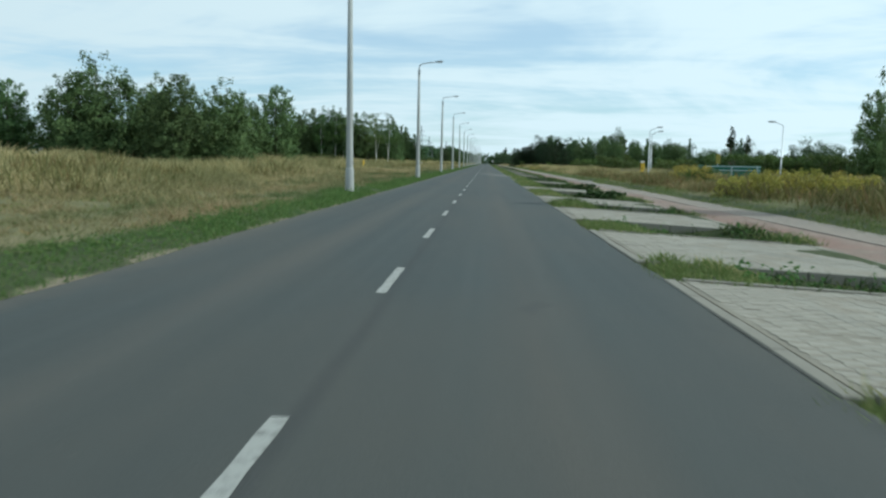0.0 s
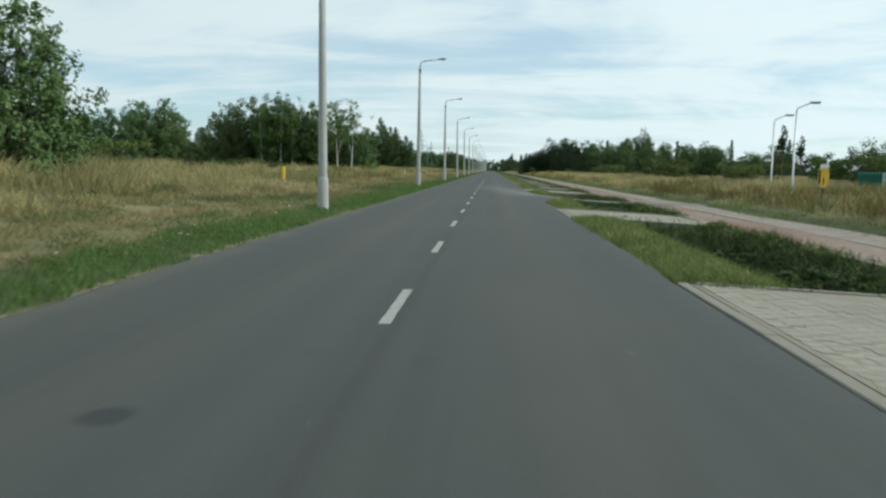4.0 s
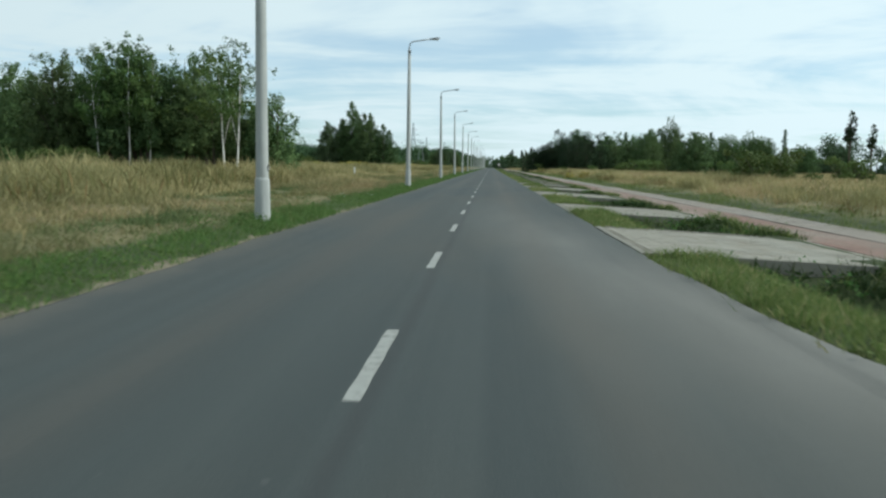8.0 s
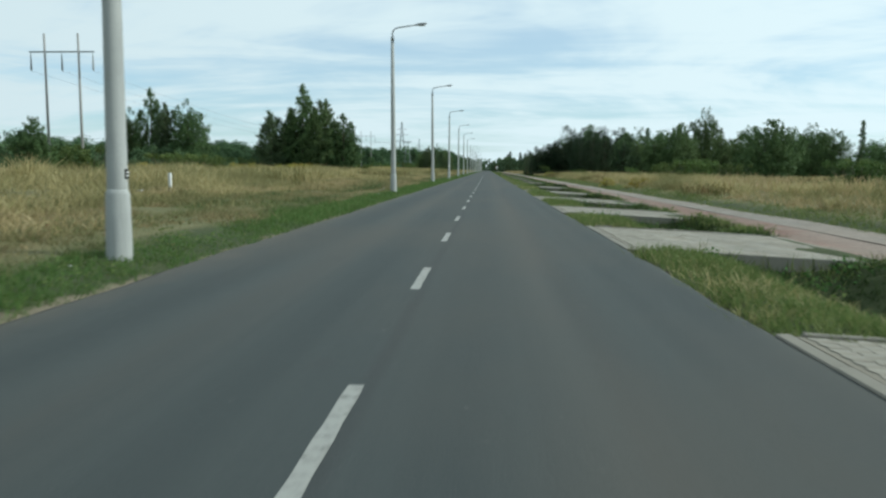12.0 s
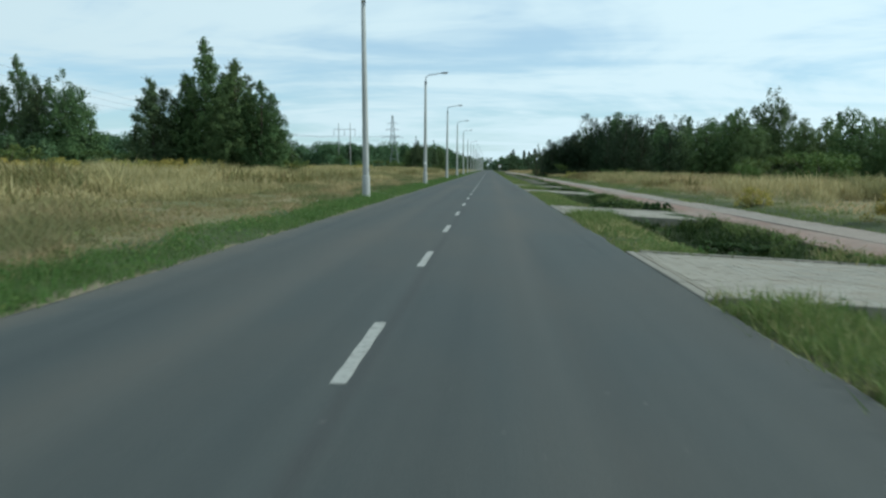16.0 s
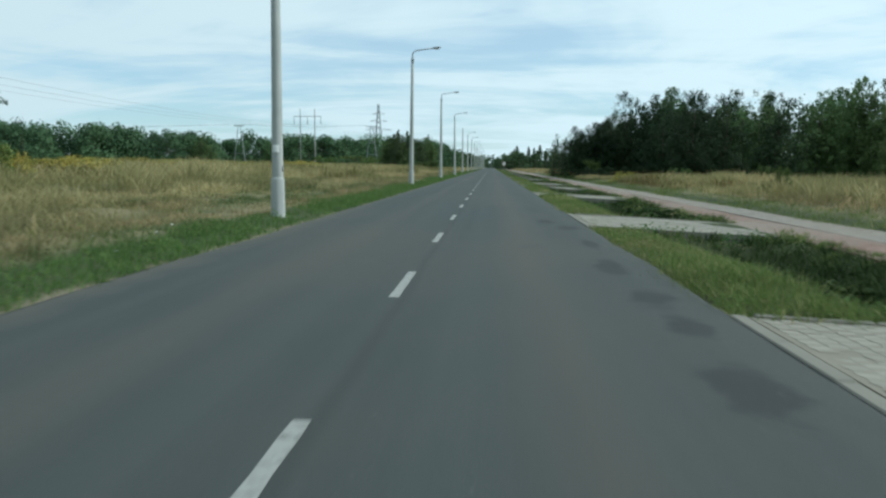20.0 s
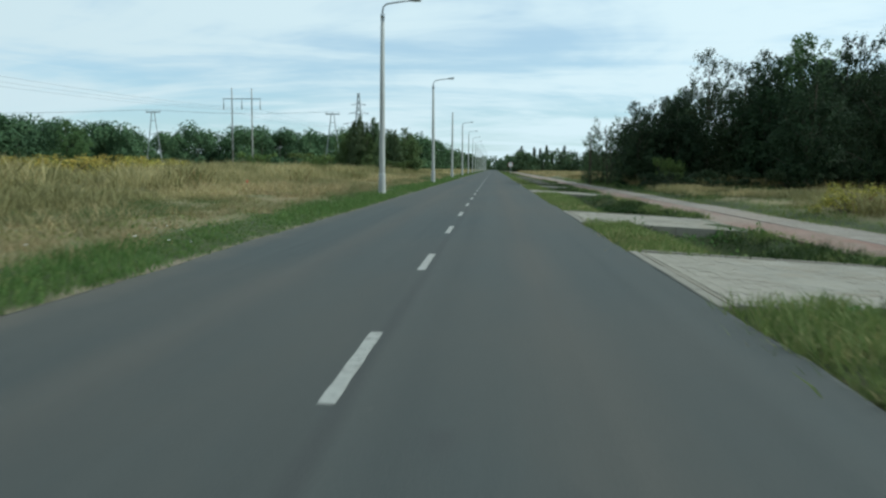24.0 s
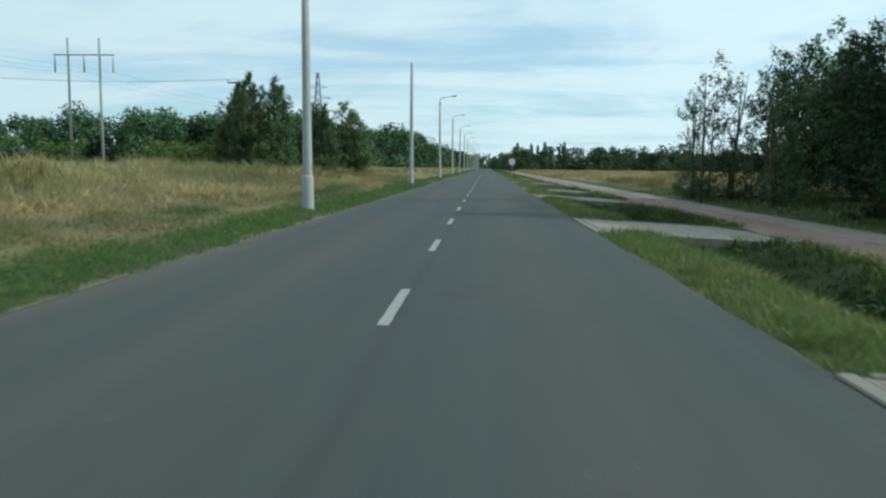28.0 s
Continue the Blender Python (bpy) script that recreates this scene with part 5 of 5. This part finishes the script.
def blades(name, label, rng, n, x0, x1, y0, y1, h0, h1, w, mat, keep=None, tuft=0.05, per=6, lean=0.35, patch=1.0, bias=None, category="grass", clump=0.35, low_edge=None, plume=False, even=False):
    """Grass as many bent single blades, in tufts, over a stretch of the plan."""
    m = n // per
    q = rng.uniform(0, 1, m)
    cx = x0 + (x1 - x0) * (q if bias is None else q ** bias)
    cy = rng.uniform(y0, y1, m)
    pn = patchy(cx, cy, patch)
    ok = (rng.uniform(-1.3, 0.6, m) < pn) | even
    if keep is not None:
        ok &= keep(cx, cy)
    cx, cy, pn = cx[ok], cy[ok], pn[ok]
    x = np.repeat(cx, per) + rng.normal(size=len(cx) * per) * tuft
    y = np.repeat(cy, per) + rng.normal(size=len(cx) * per) * tuft
    pn = np.repeat(pn, per)
    k = len(x)
    h = (h0 + (h1 - h0) * rng.uniform(0, 1, k) ** 1.4) * np.clip(0.8 + clump * pn, 0.25, 1.5)
    if low_edge:
        h = h * np.interp(np.abs(x), low_edge, (0.4, 1.0))
    z = ground_z(x, y) - 0.02
    a, b = rng.uniform(0, 6.283, k), rng.uniform(0, 6.283, k)
    ww = w * rng.uniform(0.6, 1.4, k) * 0.5
    base = np.stack([x, y, z], 1)
    sidev = np.stack([np.cos(a), np.sin(a), a * 0], 1) * ww[:, None]
    bend = np.stack([np.cos(b), np.sin(b), b * 0], 1) * (h * rng.uniform(0.05, lean * 2, k))[:, None]
    tip = base + bend + np.stack([h * 0, h * 0, h], 1)
    if plume:
        mid = base + bend * 0.5 + np.stack([h * 0, h * 0, h * 0.68], 1)
        ring = [base, mid + sidev * 1.3, tip, mid - sidev * 1.3]
    else:
        ring = [base - sidev, base + sidev, tip]
    v = np.stack(ring, 1).reshape(-1, 3)
    ob = new(name, array_mesh(name, v, np.arange(k * len(ring)).reshape(k, len(ring)), mat))
    return tagged(ob, label, category, kind="stuff")


G = np.random.default_rng(77)


def in_mouth(x, y):
    """Inside the paved mouth of the side road."""
    near_x = np.interp(y, [62.6, 63.6, 64.5, 65.3, 66.1, 66.6, 66.9], [3.43, 3.56, 3.72, 4.0, 4.6, 5.5, 8.1])
    far_x = np.interp(y, [69.6, 70.2, 71.1, 72.4, 73.6, 75.2, 77.6], [8.1, 5.5, 4.55, 3.9, 3.62, 3.5, 3.43])
    return (y > 62.6) & (y < 77.6) & np.where(y < 66.9, x < near_x, np.where(y > 69.6, x < far_x, True))


off_drive = lambda x, y: ~in_drive(y, 0.12) & ~in_mouth(x, y)
low_here = lambda x, y: ~((x > -14) & (y > 68) & (y < 82))
off_lane = lambda x, y: ~((y > 66.7) & (y < 70.2))
blades("verge_grass", "short green verge grass along the asphalt edge", G, 330000, -5.2, -3.60, -6, 345, 0.06, 0.21, 0.017, M_GRASS, lambda x, y: x > -4.8 + 0.4 * patchy(x, y, 1.1), patch=0.9, tuft=0.08, lean=0.55, clump=0.5, even=True)
blades("verge_grass", "green verge grass between road and ditch", G, 330000, 3.36, 4.95, -6, 345, 0.08, 0.27, 0.018, M_GRASS_R, off_drive, patch=0.8, tuft=0.08, lean=0.6, clump=0.5, even=True)
# Bank and ditch plants carry the shade of the far bank in their colour.
blades("bank_grass", "green grass on the bank below the cycle track, toned for shade", G, 150000, 6.9, 8.12, -6, 345, 0.12, 0.34, 0.024, M_DITCH, off_drive, patch=1.0, tuft=0.09, lean=0.7)
blades("ditch_grass", "weeds filling the ditch, coloured dark green for its shade", G, 190000, 4.8, 7.2, -6, 345, 0.12, 0.40, 0.03, M_DITCH, off_drive, patch=0.8, lean=0.6)
blades("meadow_grass", "mown tan and green meadow grass beside the verge", G, 440000, -11, -4.5, 0, 350, 0.05, 0.18, 0.022, M_MOWN, tuft=0.14, per=9, patch=0.9, lean=0.9, clump=0.9, even=True)
blades("hay_heaps", "low heaps of tan and green mown hay", G, 330000, -11.5, -4.9, 0, 350, 0.10, 0.36, 0.022, M_MOWN, tuft=0.17, per=60, patch=0.5, lean=0.8, clump=0.7)
blades("tall_dry_grass", "tall dry straw-coloured meadow grass", G, 430000, -8.6, -30, 8, 380, 0.25, 1.0, 0.026, M_DRY, low_here, tuft=0.22, per=10, patch=0.45, bias=1.35, lean=0.6, clump=0.75, low_edge=(8.5, 17), plume=True)
blades("dry_tufts", "loose tan grass tufts at the edge of the mown strip", G, 60000, -10.5, -6.2, 8, 360, 0.12, 0.45, 0.024, M_DRY, tuft=0.2, per=12, patch=0.5, lean=0.8, clump=0.7, plume=True)
blades("tall_weeds", "olive and rust tall weeds in patches of the meadow", G, 130000, -30, -8.8, 8, 380, 0.35, 1.0, 0.036, M_OLIVE_WEED, lambda x, y: low_here(x, y) & (patchy(x + 40, y, 0.25) > 0.12), tuft=0.26, per=10, patch=0.7, lean=0.45, clump=0.6, plume=True)
blades("tall_weeds", "olive tall weeds in patches beyond the footway", G, 130000, 12.8, 34, 14, 380, 0.35, 0.95, 0.04, M_OLIVE_WEED, lambda x, y: off_lane(x, y) & ((patchy(x + 9, y, 0.22) > 0.22) | (y < 95)), tuft=0.26, per=10, patch=0.7, bias=1.4, lean=0.45, clump=0.6, plume=True)
blades("path_verge_grass", "short green grass along the footway", G, 80000, 11.2, 13.2, 0, 350, 0.06, 0.22, 0.022, M_GRASS_R, off_lane, patch=0.9, lean=0.6)
blades("tall_dry_grass", "tall dry straw-coloured grass beyond the footway", G, 190000, 13.0, 34, 14, 380, 0.2, 0.85, 0.032, M_DRY, lambda x, y: off_lane(x, y) & ~((y > 268) & (y < 326) & (x < 30)) & ((y > 90) | (patchy(x, y + 7, 0.3) > 0.1)), tuft=0.24, per=10, patch=0.4, bias=1.3, lean=0.65, clump=0.8, low_edge=(12.8, 17), plume=True)
blades("dry_tufts", "tall pale tussocks standing out of the dry grass", G, 60000, 13.2, 24, 60, 330, 0.5, 1.15, 0.03, M_DRY, lambda x, y: off_lane(x, y) & ~((y > 266) & (y < 326)), tuft=0.3, per=60, patch=0.35, lean=0.5, clump=0.5, plume=True)
blades("dry_tufts", "tall pale tussocks standing out of the meadow", G, 60000, -26, -10.5, 20, 350, 0.5, 1.2, 0.03, M_DRY, low_here, tuft=0.3, per=60, patch=0.35, lean=0.5, clump=0.5, plume=True)
blades("far_dry_grass", "distant dry meadow grass", G, 70000, -75, -28, 30, 480, 0.5, 0.9, 0.16, M_DRY, tuft=0.3, per=8, patch=0.25, plume=True)
blades("far_dry_grass", "distant dry meadow grass", G, 70000, 32, 90, 30, 560, 0.5, 0.9, 0.16, M_DRY, tuft=0.3, per=8, patch=0.25, plume=True)
blades("far_dry_grass", "dry meadow grass further along the road", G, 45000, -34, -5, 380, 640, 0.3, 0.7, 0.12, M_DRY, tuft=0.2, per=8, patch=0.4, plume=True)
blades("far_dry_grass", "dry meadow grass further along the road", G, 45000, 11, 36, 380, 640, 0.3, 0.8, 0.12, M_DRY, tuft=0.2, per=8, patch=0.4, plume=True)
blades("far_verge_grass", "green verge further along the road", G, 26000, -5, -3.6, 350, 640, 0.08, 0.25, 0.06, M_GRASS, patch=1.0)
blades("far_verge_grass", "green verge and ditch further along the road", G, 40000, 3.5, 8.0, 350, 640, 0.08, 0.3, 0.06, M_GRASS_R, patch=1.0)
blades("weeds", "olive weeds scattered in the dry meadow", G, 80000, -26, -6, 10, 360, 0.10, 0.38, 0.026, M_OLIVE_WEED, tuft=0.22, per=14, patch=0.25, lean=0.6)
# These weeds get the dark tone too, as shade on the ground there.
blades("weeds", "weeds under the grove, coloured dark green for its shade", G, 80000, 11.9, 28, 276, 330, 0.12, 0.45, 0.03, M_DITCH, tuft=0.4, per=10, patch=0.8, lean=0.6)
blades("weeds", "green weeds scattered in the dry grass", G, 90000, 11.4, 34, 14, 360, 0.12, 0.42, 0.03, M_GRASS_R, tuft=0.2, per=14, patch=0.25, lean=0.6)


def herbs(name, label, rng, per_m, x0, x1, y0, y1, h, spread, mat, keep=None, leaf=0.07, count=13, patch=1.3):
    """Low leafy weeds: small clumps of short leaves over a stretch of the plan."""
    m = int(per_m * abs(x1 - x0) * (y1 - y0))
    cx, cy = rng.uniform(x0, x1, m), rng.uniform(y0, y1, m)
    ok = rng.uniform(-1.0, 0.7, m) < patchy(cx, cy, patch)
    if keep is not None:
        ok &= keep(cx, cy)
    cx, cy = cx[ok], cy[ok]
    hh = np.repeat(h * rng.uniform(0.4, 1.0, len(cx)), count)
    k = len(hh)
    d = rng.normal(size=(k, 2)) * spread
    x, y = np.repeat(cx, count) + d[:, 0], np.repeat(cy, count) + d[:, 1]
    if keep is not None:
        good = keep(x, y)
        x, y, hh, d = x[good], y[good], hh[good], d[good]
    z = ground_z(x, y) + hh * np.exp(-np.sum(d ** 2, 1) / (2 * spread ** 2)) * rng.uniform(0.3, 1.0, len(x))
    v, f = leaves(np.stack([x, y, z], 1), leaf * rng.uniform(0.6, 1.5, len(x)), rng)
    return tagged(new(name, array_mesh(name, v, f, mat)), label, "weeds", kind="stuff")


low_here_too = lambda x, y: patchy(x, y * 0.4, 0.8) > -0.1
herbs("verge_weeds", "low leafy green weeds in the verge", G, 8, -4.9, -3.66, 0, 345, 0.20, 0.11, M_GRASS, lambda x, y: x < -3.6, 0.04, 16)
herbs("verge_weeds", "taller leafy weed clumps in the verge", G, 1.2, -4.9, -3.8, 0, 345, 0.40, 0.13, M_GRASS, lambda x, y: x < -3.6, 0.04, 55, 0.7)
herbs("verge_weeds", "low leafy green weeds beside the asphalt", G, 5, 3.46, 4.8, 0, 345, 0.22, 0.11, M_GRASS_R, off_drive, 0.05)
# ditch shade coloured into the next two kinds of weeds
herbs("ditch_weeds", "broad-leaved weeds in the ditch, coloured dark for its shade", G, 5, 5.2, 7.3, 0, 345, 0.24, 0.2, M_DITCH, off_drive, 0.05, 22)
herbs("bank_weeds", "leafy green weeds on the ditch bank, toned for shade", G, 5, 6.9, 8.05, 0, 345, 0.18, 0.16, M_DITCH, off_drive, 0.045, 18)
herbs("ditch_side_weeds", "green leafy weeds against the driveway sides", G, 9, 4.5, 7.9, 0, 345, 0.42, 0.16, M_GRASS, lambda x, y: in_drive(y, -0.8) & ~in_drive(y, -0.04) & ~in_mouth(x, y), 0.06, 20)
herbs("bank_top_weeds", "light green weeds along the cycle track edge", G, 9, 7.7, 8.2, 0, 345, 0.3, 0.12, M_GRASS_R, off_drive, 0.055, 16)
herbs("meadow_clover", "grey-green low clover patches in the mown meadow", G, 3.2, -10.5, -5.0, 0, 345, 0.12, 0.3, M_GRASS_R, low_here_too, 0.05, 18, 0.5)
herbs("meadow_weeds", "scattered low weeds in the mown meadow", G, 0.8, -11, -5.2, 0, 345, 0.16, 0.25, M_OLIVE_WEED, None, 0.06, 14, 0.6)

near_drive = lambda x, y: in_drive(y, -0.55) & ~in_drive(y, 0.0) & ~in_mouth(x, y)
blades("ditch_bank_weeds", "tall weeds against the driveway sides in the ditch", G, 110000, 4.5, 7.9, -4, 350, 0.15, 0.42, 0.022, M_GRASS_R, near_drive, tuft=0.1, patch=1.7, lean=0.6)
# grass that creeps over the edges of the footway and the cycle track
blades("path_edge_grass", "ragged grass creeping over the footway edge", G, 60000, 10.8, 11.35, 0, 350, 0.05, 0.18, 0.02, M_GRASS_R, off_lane, tuft=0.09, patch=1.6, lean=0.8)
blades("path_edge_grass", "ragged grass creeping over the cycle track edge", G, 60000, 7.9, 8.4, 0, 350, 0.05, 0.20, 0.02, M_GRASS_R, off_drive, tuft=0.09, patch=1.6, lean=0.8)
herbs("driveway_edge_weeds", "low weeds creeping over the driveway edges", G, 7, 3.6, 7.9, 0, 345, 0.16, 0.12, M_GRASS_R, lambda x, y: in_drive(y, -0.05) & ~in_drive(y, 0.35) & ~((y > 62.5) & (y < 79)), 0.035, 16, 0.9)
# uneven tussocks, dry stalks and ragged edges in the verge and on the ditch bank
V = np.random.default_rng(141)
blades("verge_tussocks", "uneven yellow-green tussocks in the verge", V, 80000, 3.5, 4.9, -4, 345, 0.08, 0.25, 0.014, M_GRASS_R, off_drive, tuft=0.11, per=70, patch=0.8, lean=0.7, clump=0.7, plume=True)
blades("verge_dry_stalks", "loose dry stalks in the green verge", V, 46000, 3.45, 4.95, -4, 345, 0.07, 0.21, 0.011, M_DRY, off_drive, tuft=0.15, per=22, patch=1.2, lean=0.9, clump=0.6, plume=True)
blades("asphalt_edge_grass", "ragged tufts leaning over the asphalt edge", V, 36000, 3.30, 3.52, -4, 345, 0.05, 0.20, 0.015, M_GRASS_R, off_drive, tuft=0.09, per=30, patch=1.4, lean=0.9, clump=0.6)
blades("bank_grass", "yellow-green grass along the top of the ditch bank", V, 70000, 7.3, 8.2, -4, 345, 0.10, 0.28, 0.016, M_GRASS_R, off_drive, tuft=0.12, per=40, patch=0.6, lean=0.7, clump=0.7, plume=True)
blades("bank_dry_stalks", "brown dry stalks on the ditch bank", V, 20000, 6.4, 8.1, -4, 345, 0.12, 0.36, 0.012, M_DRY, lambda x, y: off_drive(x, y) & (patchy(x + 3, y, 0.35) > 0.25), tuft=0.2, per=40, patch=0.5, lean=0.6, clump=0.6, plume=True)
blades("dry_tufts", "thin low dry grass at the foot of the grove", V, 26000, 12.2, 18, 262, 300, 0.15, 0.55, 0.024, M_DRY, lambda x, y: patchy(x, y, 0.4) > 0.0, tuft=0.25, per=20, patch=0.4, lean=0.7, clump=0.7, plume=True)
# tufts that creep over the driveway edges
blades("driveway_weeds", "grass tufts growing over the driveway edges", G, 46000, 3.9, 7.9, -4, 350, 0.06, 0.24, 0.02, M_GRASS_R,
       lambda x, y: in_drive(y, -0.05) & ~in_drive(y, 0.3) & ~((y > 62.5) & (y < 79)), tuft=0.05, patch=2.2)

# white flower heads in the verge
fl = Shape()
for i in range(230):
    x, y = G.uniform(-4.9, -3.8), G.uniform(4, 300)
    if patchy(np.array([x]), np.array([y]), 0.8)[0] < 0.25:
        continue
    z = float(ground_z(np.array(x), np.array(y))) + G.uniform(0.12, 0.3)
    r = G.uniform(0.012, 0.03)
    fl.add([(x + r * math.cos(a), y + r * math.sin(a), z + 0.3 * r * math.sin(3 * a)) for a in np.linspace(0, 6.28, 7)[:-1]] + [(x, y, z + r * 0.6)],
           [(j, (j + 1) % 6, 6) for j in range(6)])
tagged(new("wild_flowers", fl.mesh("wild_flowers", M_FLOWER)), "small white wild flower heads in the verge", "flowers", kind="stuff")
